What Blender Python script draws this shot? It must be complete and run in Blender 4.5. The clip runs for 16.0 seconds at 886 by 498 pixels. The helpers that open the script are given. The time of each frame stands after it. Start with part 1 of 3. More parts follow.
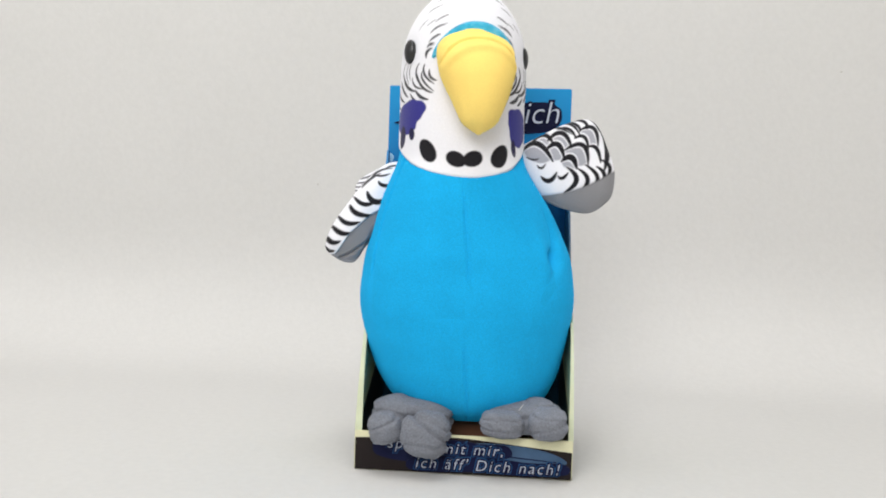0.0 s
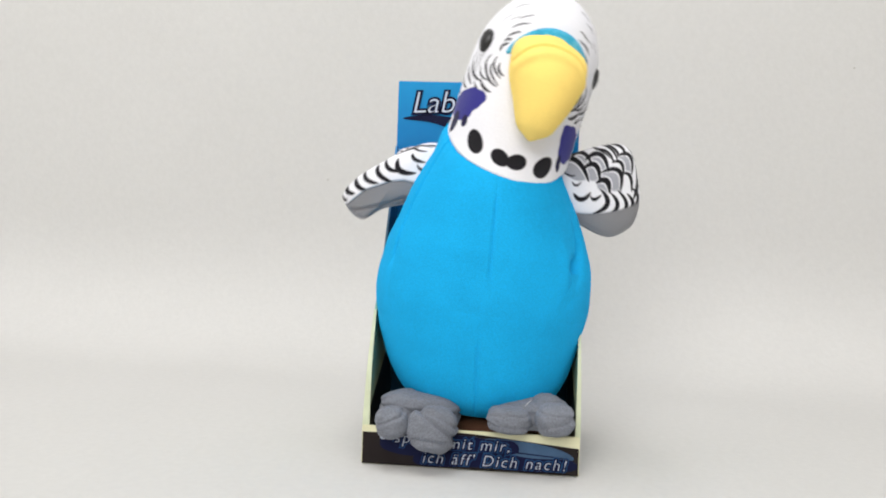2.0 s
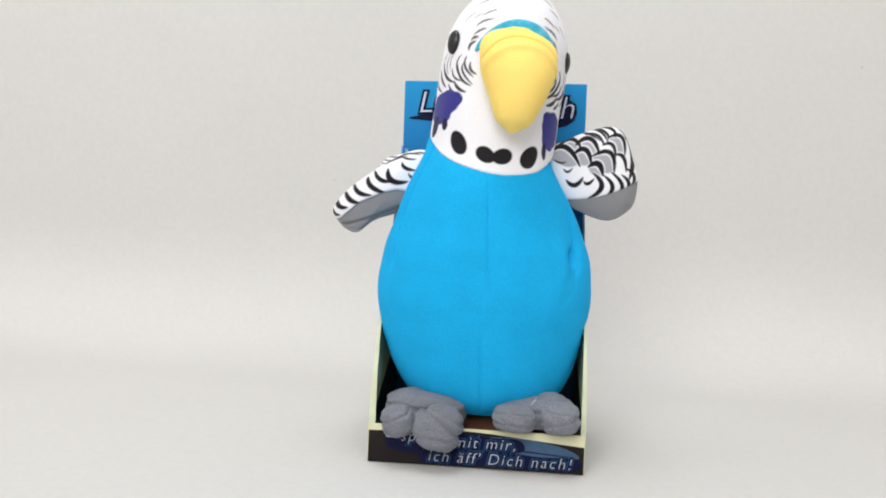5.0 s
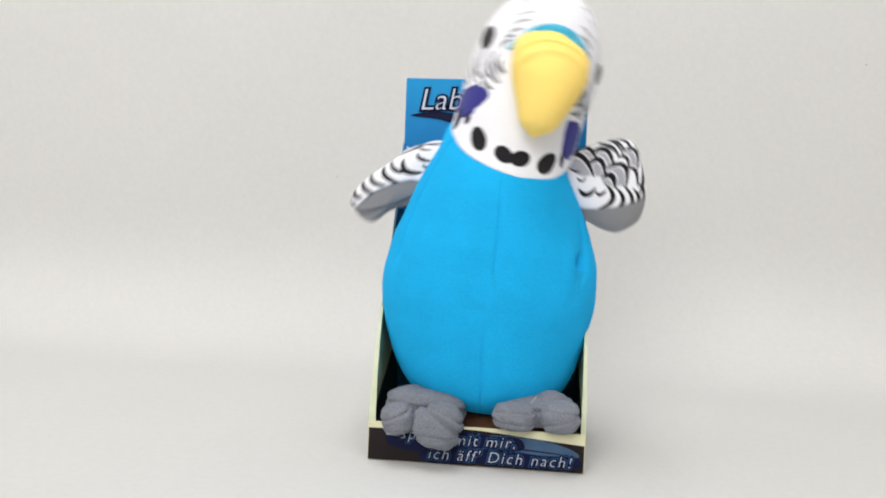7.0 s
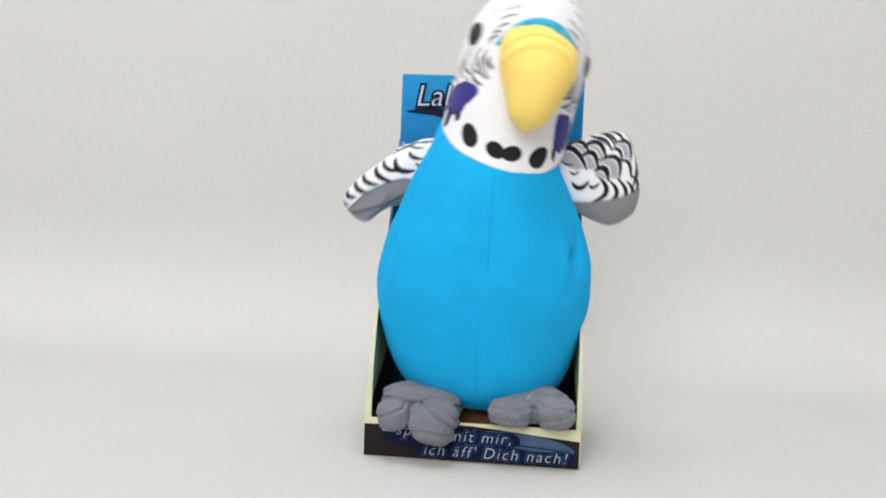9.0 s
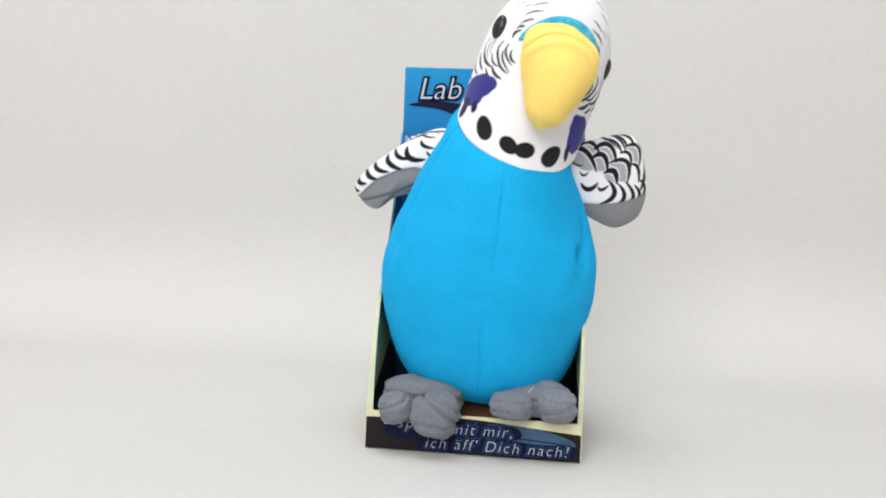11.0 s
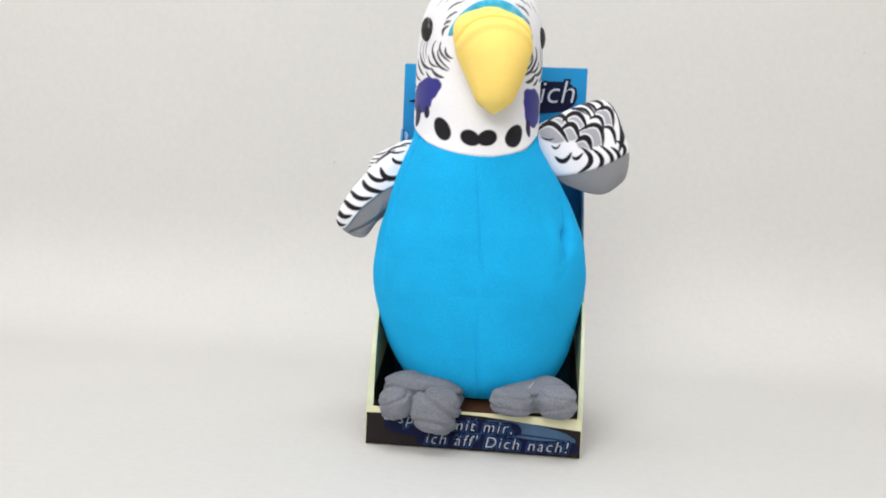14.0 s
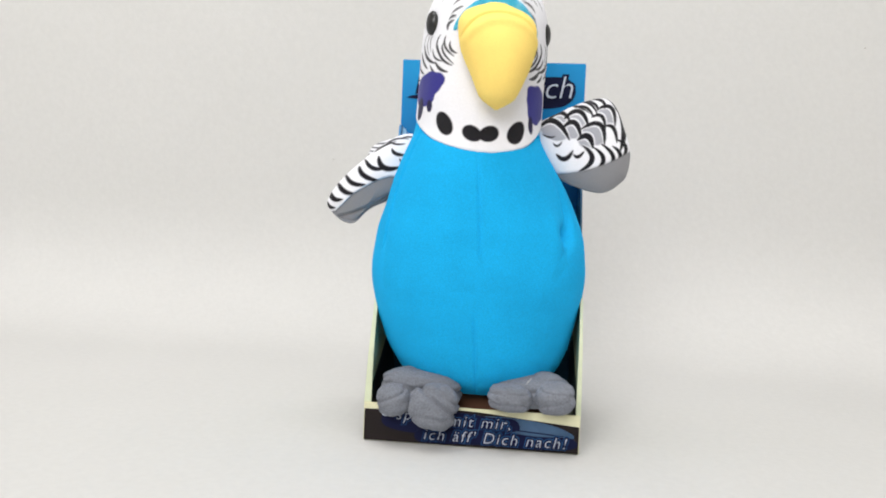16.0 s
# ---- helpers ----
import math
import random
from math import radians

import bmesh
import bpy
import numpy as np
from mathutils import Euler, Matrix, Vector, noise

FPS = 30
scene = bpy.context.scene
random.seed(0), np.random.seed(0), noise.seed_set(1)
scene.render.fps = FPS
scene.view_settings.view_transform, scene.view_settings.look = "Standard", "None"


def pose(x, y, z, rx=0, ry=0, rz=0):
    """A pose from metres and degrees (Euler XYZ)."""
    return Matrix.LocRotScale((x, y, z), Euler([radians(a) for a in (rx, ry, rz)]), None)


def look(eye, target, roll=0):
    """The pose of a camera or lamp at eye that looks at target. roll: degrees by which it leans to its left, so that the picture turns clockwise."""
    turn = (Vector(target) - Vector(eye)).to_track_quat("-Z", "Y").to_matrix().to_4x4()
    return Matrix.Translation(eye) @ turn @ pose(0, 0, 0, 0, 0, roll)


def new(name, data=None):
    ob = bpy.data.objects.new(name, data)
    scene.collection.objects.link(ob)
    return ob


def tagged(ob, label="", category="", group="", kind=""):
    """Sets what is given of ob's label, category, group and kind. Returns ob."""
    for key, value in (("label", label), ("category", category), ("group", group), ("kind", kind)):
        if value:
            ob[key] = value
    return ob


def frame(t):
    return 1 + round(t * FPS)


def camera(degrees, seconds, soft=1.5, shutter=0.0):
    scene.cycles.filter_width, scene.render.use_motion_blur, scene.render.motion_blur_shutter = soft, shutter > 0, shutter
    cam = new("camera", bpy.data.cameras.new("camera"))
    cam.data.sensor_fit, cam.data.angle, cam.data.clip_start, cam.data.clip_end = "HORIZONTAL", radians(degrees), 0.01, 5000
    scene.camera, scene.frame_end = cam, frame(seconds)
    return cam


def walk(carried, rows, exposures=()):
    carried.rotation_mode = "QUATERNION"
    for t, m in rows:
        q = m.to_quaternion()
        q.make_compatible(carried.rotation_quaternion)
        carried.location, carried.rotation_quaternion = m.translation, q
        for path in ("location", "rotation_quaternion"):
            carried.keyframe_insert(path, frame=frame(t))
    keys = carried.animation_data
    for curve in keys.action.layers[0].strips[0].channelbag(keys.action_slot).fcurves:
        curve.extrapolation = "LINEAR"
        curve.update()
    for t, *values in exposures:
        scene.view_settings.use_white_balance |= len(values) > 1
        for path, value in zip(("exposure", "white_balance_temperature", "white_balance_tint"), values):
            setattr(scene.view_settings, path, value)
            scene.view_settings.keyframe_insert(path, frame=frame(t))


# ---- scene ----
cam = camera(59.19, 16.0, soft=1.9, shutter=0.6)
# seconds, eye, turn to the left, tilt up and lean of the camera in degrees
PATH = [
    (0, 0.0200, -0.5318, 0.1728, 4.10, -1.92, 1.91),
    (0.5, 0.0206, -0.5319, 0.1728, 4.33, -2.05, 1.95),
    (1, 0.0216, -0.5320, 0.1729, 4.58, -2.17, 2.02),
    (1.5, 0.0224, -0.5321, 0.1728, 4.79, -2.23, 2.06),
    (2, 0.0227, -0.5322, 0.1724, 4.93, -2.22, 2.06),
    (2.5, 0.0228, -0.5327, 0.1722, 5.06, -2.20, 2.05),
    (3, 0.0229, -0.5333, 0.1720, 5.15, -2.20, 2.07),
    (3.5, 0.0226, -0.5337, 0.1717, 5.20, -2.20, 2.09),
    (4, 0.0218, -0.5342, 0.1711, 5.19, -2.17, 2.09),
    (6.5, 0.0260, -0.5330, 0.1728, 5.81, -2.42, 2.18),
    (7, 0.0260, -0.5330, 0.1730, 5.73, -2.52, 2.23),
    (7.5, 0.0259, -0.5325, 0.1733, 5.64, -2.68, 2.28),
    (8, 0.0257, -0.5321, 0.1734, 5.52, -2.80, 2.31),
    (8.5, 0.0254, -0.5324, 0.1731, 5.41, -2.81, 2.33),
    (9, 0.0250, -0.5331, 0.1724, 5.32, -2.73, 2.35),
    (11.5, 0.0273, -0.5330, 0.1724, 5.70, -3.27, 2.47),
    (12, 0.0248, -0.5334, 0.1722, 5.37, -3.23, 2.38),
    (12.5, 0.0231, -0.5343, 0.1720, 5.18, -3.20, 2.36),
    (13, 0.0226, -0.5349, 0.1718, 5.15, -3.26, 2.39),
    (13.5, 0.0229, -0.5349, 0.1718, 5.22, -3.35, 2.45),
    (14, 0.0242, -0.5342, 0.1720, 5.36, -3.44, 2.50),
    (14.5, 0.0260, -0.5330, 0.1725, 5.53, -3.53, 2.54),
    (15, 0.0272, -0.5323, 0.1725, 5.61, -3.58, 2.53),
    (15.5, 0.0277, -0.5322, 0.1717, 5.61, -3.58, 2.48),
    (16, 0.0275, -0.5327, 0.1700, 5.54, -3.54, 2.38),
]


def stand(x, y, z, yaw, tilt, lean):
    a, b = radians(yaw), radians(tilt)
    ahead = Vector((-math.sin(a) * math.cos(b), math.cos(a) * math.cos(b), math.sin(b)))
    return look((x, y, z), Vector((x, y, z)) + ahead, lean)


# the clip's camera brightens a little towards the end
EXPOSURES = [(0, -0.09), (2, -0.07), (4, -0.06), (6.5, -0.04), (8.5, -0.12), (11.5, -0.02), (12.5, -0.02), (15, -0.02), (16, 0.0)]
walk(cam, [(row[0], stand(*row[1:])) for row in PATH], EXPOSURES)

# ---- light ----
world = bpy.data.worlds.new("daylight")
scene.world = world
world.use_nodes = True
sky = world.node_tree.nodes.new("ShaderNodeTexSky")
sky.sky_type = "NISHITA"
sky.sun_disc = False
sky.sun_elevation, sky.sun_rotation = radians(40), radians(200)
world.node_tree.nodes["Background"].inputs["Strength"].default_value = 0.1
world.node_tree.links.new(sky.outputs["Color"], world.node_tree.nodes["Background"].inputs["Color"])


def added_light(name, eye, target, width, height, watts, colour):
    data = bpy.data.lights.new(name, "AREA")
    data.shape, data.size, data.size_y, data.energy, data.color = "RECTANGLE", width, height, watts, colour
    ob = new(name, data)
    ob.matrix_world = look(eye, target)
    return ob


# added area lamp for soft light from the front; its source is unseen
added_light("added_light", (-0.35, -2.1, 1.45), (-0.35, 0.0, 0.9), 1.5, 1.3, 41.0, (1.0, 0.985, 0.965))
# added overhead lamp, out of view, that brightens the ground and upper sides
added_light("added_top_light", (-0.1, -0.35, 2.28), (-0.1, -0.35, 0.0), 1.1, 1.1, 25.0, (1.0, 1.0, 0.99))

# ---- materials ----


class Nodes:
    """A material with its node tree."""

    def __init__(self, name, rough=0.6, metal=0.0, sheen=0.0):
        self.mat = bpy.data.materials.new(name)
        self.mat.use_nodes = True
        self.tree = self.mat.node_tree
        self.shader = self.tree.nodes["Principled BSDF"]
        self.put("Roughness", rough)
        self.put("Metallic", metal)
        if sheen:
            self.put("Sheen Weight", sheen)
            self.put("Sheen Roughness", 0.45)

    def put(self, key, value):
        self.shader.inputs[key].default_value = value

    def add(self, kind, **inputs):
        node = self.tree.nodes.new("ShaderNode" + kind)
        for key, value in inputs.items():
            node.inputs[key.replace("_", " ")].default_value = value
        return node

    def link(self, a, b):
        self.tree.links.new(a, b)

    def coords(self):
        return self.add("TexCoord").outputs["Object"]

    def noise(self, scale, detail=4.0, rough=0.55):
        node = self.add("TexNoise", Scale=scale, Detail=detail, Roughness=rough)
        self.link(self.coords(), node.inputs["Vector"])
        return node.outputs["Fac"]

    def ramp(self, fac, stops):
        node = self.add("ValToRGB")
        els = node.color_ramp.elements
        els.remove(els[-1])
        els[0].position, els[0].color = stops[0][0], (*stops[0][1], 1)
        for at, colour in stops[1:]:
            els.new(at).color = (*colour, 1)
        self.link(fac, node.inputs["Fac"])
        return node.outputs["Color"]

    def mix(self, fac, a, b, blend="MIX"):
        node = self.add("Mix")
        node.data_type, node.blend_type = "RGBA", blend
        for socket, value in ((node.inputs[0], fac), (node.inputs[6], a), (node.inputs[7], b)):
            if isinstance(value, (int, float)):
                socket.default_value = value
            elif isinstance(value, tuple):
                socket.default_value = (*value, 1)
            else:
                self.link(value, socket)
        return node.outputs[2]

    def colour(self, socket):
        self.link(socket, self.shader.inputs["Base Color"])

    def bump(self, height, strength, distance):
        node = self.add("Bump", Strength=strength, Distance=distance)
        self.link(height, node.inputs["Height"])
        self.link(node.outputs["Normal"], self.shader.inputs["Normal"])


def shade(colour, k):
    return tuple(min(1.0, c * k) for c in colour)


def plush(name, colour, sheen=0.35, pile=0.0009, nap_low=0.82, patch=0.1):
    """Short-pile plush cloth: brushed patches and a fine nap."""
    m = Nodes(name, rough=0.92, sheen=sheen)
    m.put("Sheen Tint", (*shade(colour, 1.15), 1))
    m.put("Specular IOR Level", 0.15)
    patches = m.ramp(m.noise(26, 3), [(0.3, shade(colour, 1 - patch)), (0.7, shade(colour, 1 + patch))])
    nap = m.ramp(m.noise(900, 2), [(0.3, (nap_low, nap_low, nap_low)), (0.7, (1, 1, 1))])
    m.colour(m.mix(1.0, patches, nap, "MULTIPLY"))
    m.bump(m.mix(0.35, m.noise(1100, 2), m.noise(160, 3)), 0.55, pile)
    return m.mat


def printed_plush(name, sheen=0.15):
    """Plush cloth with a printed pattern, which the mesh carries."""
    m = Nodes(name, rough=0.9, sheen=sheen)
    m.put("Specular IOR Level", 0.15)
    att = m.add("VertexColor")
    att.layer_name = "print"
    nap = m.ramp(m.noise(800, 2), [(0.3, (0.95, 0.95, 0.95)), (0.7, (1, 1, 1))])
    m.colour(m.mix(1.0, att.outputs["Color"], nap, "MULTIPLY"))
    m.bump(m.mix(0.35, m.noise(1000, 2), m.noise(140, 3)), 0.4, 0.0007)
    return m.mat


def card(name, colour, rough=0.6, wear=0.06):
    """Printed and varnished cardboard."""
    m = Nodes(name, rough=rough)
    m.put("Specular IOR Level", 0.12)
    tone = m.ramp(m.noise(40, 4), [(0.3, shade(colour, 1 - wear)), (0.7, shade(colour, 1 + wear))])
    m.colour(tone)
    m.bump(m.noise(120, 3), 0.12, 0.0006)
    return m.mat


def landscape_card(name):
    """The printed inside of the side panels: a pale green hill over dark ground, dark teal above."""
    m = Nodes(name, rough=0.45)
    sep = m.add("SeparateXYZ")
    m.link(m.coords(), sep.inputs[0])
    wav = m.noise(22, 3)

    def math_node(op, a, b):
        node = m.add("Math")
        node.operation = op
        for socket, value in zip(node.inputs, (a, b)):
            if isinstance(value, (int, float)):
                socket.default_value = value
            else:
                m.link(value, socket)
        return node.outputs[0]

    # a pale hill whose lower outline climbs towards the back
    hill = math_node("SUBTRACT", sep.outputs["Z"], math_node("MULTIPLY", sep.outputs["Y"], 0.45))
    hill = math_node("ADD", math_node("MULTIPLY", hill, 12.0), math_node("MULTIPLY", wav, 0.06))
    low = m.ramp(hill, [(0.30, (0.008, 0.03, 0.03)), (0.345, (0.06, 0.09, 0.035)), (0.375, (0.74, 0.76, 0.46)), (0.5, (0.62, 0.74, 0.5)), (0.72, (0.36, 0.6, 0.44)), (0.95, (0.12, 0.34, 0.26))])
    up = math_node("MULTIPLY", sep.outputs["Z"], 4.0)
    high = m.ramp(up, [(0.3, (0.008, 0.04, 0.045)), (0.62, (0.008, 0.075, 0.13)), (0.9, (0.012, 0.2, 0.46))])
    sel = m.ramp(up, [(0.42, (0, 0, 0)), (0.62, (1, 1, 1))])
    m.colour(m.mix(sel, low, high))
    m.bump(m.noise(120, 3), 0.12, 0.0006)
    return m.mat


def panel_card(name):
    """The blue print of the back panel, paler towards the top, with soft clouding."""
    m = Nodes(name, rough=0.55)
    m.put("Specular IOR Level", 0.2)
    sep = m.add("SeparateXYZ")
    m.link(m.coords(), sep.inputs[0])
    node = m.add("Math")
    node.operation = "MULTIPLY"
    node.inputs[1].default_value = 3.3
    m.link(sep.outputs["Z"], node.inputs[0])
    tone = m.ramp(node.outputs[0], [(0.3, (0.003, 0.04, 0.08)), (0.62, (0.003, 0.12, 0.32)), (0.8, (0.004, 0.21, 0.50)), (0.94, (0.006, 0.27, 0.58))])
    cloud = m.ramp(m.noise(30, 4), [(0.35, (0.86, 0.9, 0.94)), (0.65, (1, 1, 1))])
    m.colour(m.mix(1.0, tone, cloud, "MULTIPLY"))
    m.bump(m.noise(120, 3), 0.1, 0.0006)
    return m.mat


def sheet_material(name):
    """White paper backdrop, slightly warm on one side, with faint clouding."""
    m = Nodes(name, rough=0.85)
    m.put("Specular IOR Level", 0.2)
    big = m.ramp(m.noise(2.2, 3), [(0.3, (0.592, 0.586, 0.57)), (0.7, (0.622, 0.614, 0.60))])
    fine = m.ramp(m.noise(160, 4), [(0.3, (0.96, 0.96, 0.96)), (0.7, (1, 1, 1))])
    m.colour(m.mix(1.0, big, fine, "MULTIPLY"))
    m.bump(m.mix(0.5, m.noise(260, 3), m.noise(30, 3)), 0.25, 0.0012)
    return m.mat


def paint(name, colour):
    m = Nodes(name, rough=0.8)
    m.colour(m.ramp(m.noise(6, 4), [(0.3, shade(colour, 0.97)), (0.7, shade(colour, 1.02))]))
    m.bump(m.noise(90, 3), 0.1, 0.001)
    return m.mat


BLUE_PLUSH = plush("blue_plush", (0.009, 0.395, 0.775), 0.4, 0.0009, 0.84, 0.06)
GREY_PLUSH = plush("grey_plush", (0.222, 0.235, 0.270), 0.6, 0.0032, 0.68, 0.14)
YELLOW_PLUSH = plush("yellow_plush", (1.0, 0.72, 0.20), 0.45, 0.0004, 0.95, 0.05)
CYAN_PLUSH = Nodes("cyan_plush", rough=0.9, sheen=0.3)
CYAN_PLUSH.colour(CYAN_PLUSH.ramp(CYAN_PLUSH.noise(70, 4, 0.65), [(0.34, (0.015, 0.27, 0.46)), (0.5, (0.03, 0.40, 0.62)), (0.7, (0.20, 0.58, 0.74))]))
CYAN_PLUSH.bump(CYAN_PLUSH.noise(700, 3), 0.6, 0.0014)
CYAN_PLUSH = CYAN_PLUSH.mat
PRINTED = printed_plush("printed_plush")
SHEET = sheet_material("white_paper")
WALL_PAINT = paint("white_wall_paint", (0.78, 0.77, 0.75))
FLOOR_PAINT = paint("pale_floor", (0.55, 0.52, 0.47))
PANEL = panel_card("blue_print")
SIDES = landscape_card("landscape_print")
CREAM = card("cream_card", (0.68, 0.66, 0.45))
PALE_GREEN = card("pale_green_print", (0.58, 0.62, 0.44), wear=0.14)
BROWN = card("dark_brown_print", (0.016, 0.012, 0.012))
TRAY = card("brown_tray_print", (0.16, 0.075, 0.045))
NAVY = card("navy_print", (0.005, 0.007, 0.034))
SLATE = card("slate_blue_print", (0.05, 0.095, 0.17), wear=0.25)
HALO = card("dull_blue_print", (0.018, 0.07, 0.18), wear=0.2)
WHITE_INK = card("white_print", (0.52, 0.57, 0.66))
DULL_INK = card("dull_white_print", (0.40, 0.44, 0.52))
PALE_INK = card("pale_blue_print", (0.35, 0.6, 0.8))
DARK_MARK = card("grey_mark", (0.47, 0.46, 0.43), 0.8)
EYE_BLACK = Nodes("black_eye", rough=0.32)
EYE_BLACK.colour(EYE_BLACK.ramp(EYE_BLACK.noise(300, 3), [(0.3, (0.006, 0.006, 0.007)), (0.75, (0.022, 0.022, 0.024))]))
EYE_BLACK = EYE_BLACK.mat
THREAD = card("pale_thread", (0.5, 0.5, 0.5), 0.8)

# ---- mesh helpers ----


def part(name, bm, material, parent, label=""):
    """Links a bmesh as one mesh object under a thing or part."""
    mesh = bpy.data.meshes.new(name)
    bm.to_mesh(mesh)
    bm.free()
    return hang(name, mesh, material, parent, label)


def hang(name, mesh, material, parent, label=""):
    mesh.materials.append(material)
    ob = new(name, mesh)
    ob.parent = parent
    return tagged(ob, label) if label else ob


def grid_mesh(name, points, wrap=True, colours=None, cap_first=False, cap_last=False):
    """A smooth mesh from rows x columns of points (an array of n x m x 3); columns close on themselves if wrap."""
    n, m = points.shape[:2]
    idx = np.arange(n * m).reshape(n, m)
    cols = np.arange(m if wrap else m - 1)
    nxt = (cols + 1) % m
    a, b = idx[:-1][:, cols], idx[:-1][:, nxt]
    c, d = idx[1:][:, nxt], idx[1:][:, cols]
    faces = np.stack([a, b, c, d], -1).reshape(-1, 4).tolist()
    if cap_first:
        faces.append(idx[0][::-1].tolist())
    if cap_last:
        faces.append(idx[-1].tolist())
    mesh = bpy.data.meshes.new(name)
    mesh.from_pydata(points.reshape(-1, 3).tolist(), [], faces)
    mesh.polygons.foreach_set("use_smooth", np.ones(len(faces), bool))
    if colours is not None:
        layer = mesh.color_attributes.new("print", "FLOAT_COLOR", "POINT")
        rgba = np.concatenate([colours.reshape(-1, 3), np.ones((n * m, 1))], 1)
        layer.data.foreach_set("color", rgba.astype(np.float32).ravel())
    mesh.validate()
    mesh.update()
    return mesh


def board(size, at=(0, 0, 0), bevel=0.0006):
    """A bevelled board as a bmesh."""
    bm = bmesh.new()
    bmesh.ops.create_cube(bm, size=1)
    for v in bm.verts:
        v.co = Vector([c * s + o for c, s, o in zip(v.co, size, at)])
    bmesh.ops.bevel(bm, geom=bm.edges[:], offset=bevel, segments=2, affect="EDGES")
    return bm


def plate(outline, y0, y1, bevel=0.0):
    """A flat plate with the outline (x, z), from y0 to y1."""
    bm = bmesh.new()
    ring = [bm.verts.new((x, y0, z)) for x, z in outline]
    face = bm.faces.new(ring)
    out = bmesh.ops.extrude_face_region(bm, geom=[face])
    for v in out["geom"]:
        if isinstance(v, bmesh.types.BMVert):
            v.co.y = y1
    bmesh.ops.recalc_face_normals(bm, faces=bm.faces[:])
    if bevel:
        bmesh.ops.bevel(bm, geom=bm.edges[:], offset=bevel, segments=1, affect="EDGES")
    return bm


def smooth_curve(xs, ys, soft=0.004):
    """A function through the given stations, softened."""
    fine = np.linspace(xs[0] - 0.02, xs[-1] + 0.02, 1200)
    vals = np.interp(fine, xs, ys)
    step = fine[1] - fine[0]
    k = np.exp(-0.5 * (np.arange(-60, 61) * step / soft) ** 2)
    k /= k.sum()
    vals = np.convolve(np.pad(vals, 60, mode="edge"), k, "valid")
    return lambda z: np.interp(z, fine, vals)


def closed_spline(points, count):
    """Points evenly along a closed smooth curve through the given ones."""
    p = np.array(points, float)
    n = len(p)
    t = np.linspace(0, n, count, endpoint=False)
    i = t.astype(int)
    u = (t - i)[:, None]
    p0, p1, p2, p3 = p[(i - 1) % n], p[i], p[(i + 1) % n], p[(i + 2) % n]
    return 0.5 * (2 * p1 + (p2 - p0) * u + (2 * p0 - 5 * p1 + 4 * p2 - p3) * u**2 + (3 * p1 - p0 - 3 * p2 + p3) * u**3)


def step_in(d, soft=0.35):
    """1 where d is well below zero, 0 above, over a soft edge (mm)."""
    return np.clip(0.5 - d / (2 * soft), 0, 1)


def blend(base, colour, mask):
    return base * (1 - mask[..., None]) + np.array(colour) * mask[..., None]


def stroke(u, z, start, middle_at, end, wide):
    """About the distance (mm) outside a curved stroke that passes three points and thins out at its ends."""
    a, m, b = (np.array(p, float) for p in (start, middle_at, end))
    c = 2 * m - 0.5 * (a + b)
    best = np.full(u.shape, 99.0)
    ks = np.linspace(0, 1, 11)
    line = [(1 - k) ** 2 * a + 2 * k * (1 - k) * c + k * k * b for k in ks]
    half = [0.5 * wide * (0.3 + 0.7 * math.sin(math.pi * k) ** 0.7) for k in ks]
    for p, q, wp, wq in zip(line, line[1:], half, half[1:]):
        d = q - p
        k = np.clip(((u - p[0]) * d[0] + (z - p[1]) * d[1]) / (d @ d), 0, 1)
        best = np.minimum(best, np.hypot(u - p[0] - k * d[0], z - p[1] - k * d[1]) - wp - k * (wq - wp))
    return best


def inside(u, z, outline):
    """The distance (mm) outside a smooth closed outline, below zero within it."""
    ring = closed_spline(outline, 60)
    best = np.full(u.shape, 1e9)
    within = np.zeros(u.shape, bool)
    for p, q in zip(ring, np.roll(ring, -1, 0)):
        d = q - p
        k = np.clip(((u - p[0]) * d[0] + (z - p[1]) * d[1]) / (d @ d), 0, 1)
        best = np.minimum(best, np.hypot(u - p[0] - k * d[0], z - p[1] - k * d[1]))
        if d[1]:
            within ^= ((p[1] > z) != (q[1] > z)) & (u < p[0] + d[0] * (z - p[1]) / d[1])
    return np.where(within, -best, best)


def oval(u, z, cu, cz, a, b, turn):
    """About the distance (mm) outside an oval; turn in degrees."""
    c, s = math.cos(radians(turn)), math.sin(radians(turn))
    x, y = (u - cu) * c + (z - cz) * s, -(u - cu) * s + (z - cz) * c
    return (np.sqrt((x / a) ** 2 + (y / b) ** 2) - 1) * min(a, b)


def ripple(*args):
    """Cheap smooth unevenness between -1 and 1."""
    total = 0
    for i, a in enumerate(args):
        total = total + np.sin(a + 1.7 * i) + 0.6 * np.sin(2.3 * a + 0.8 + i)
    return total / (1.6 * len(args))


# ---- the place ----


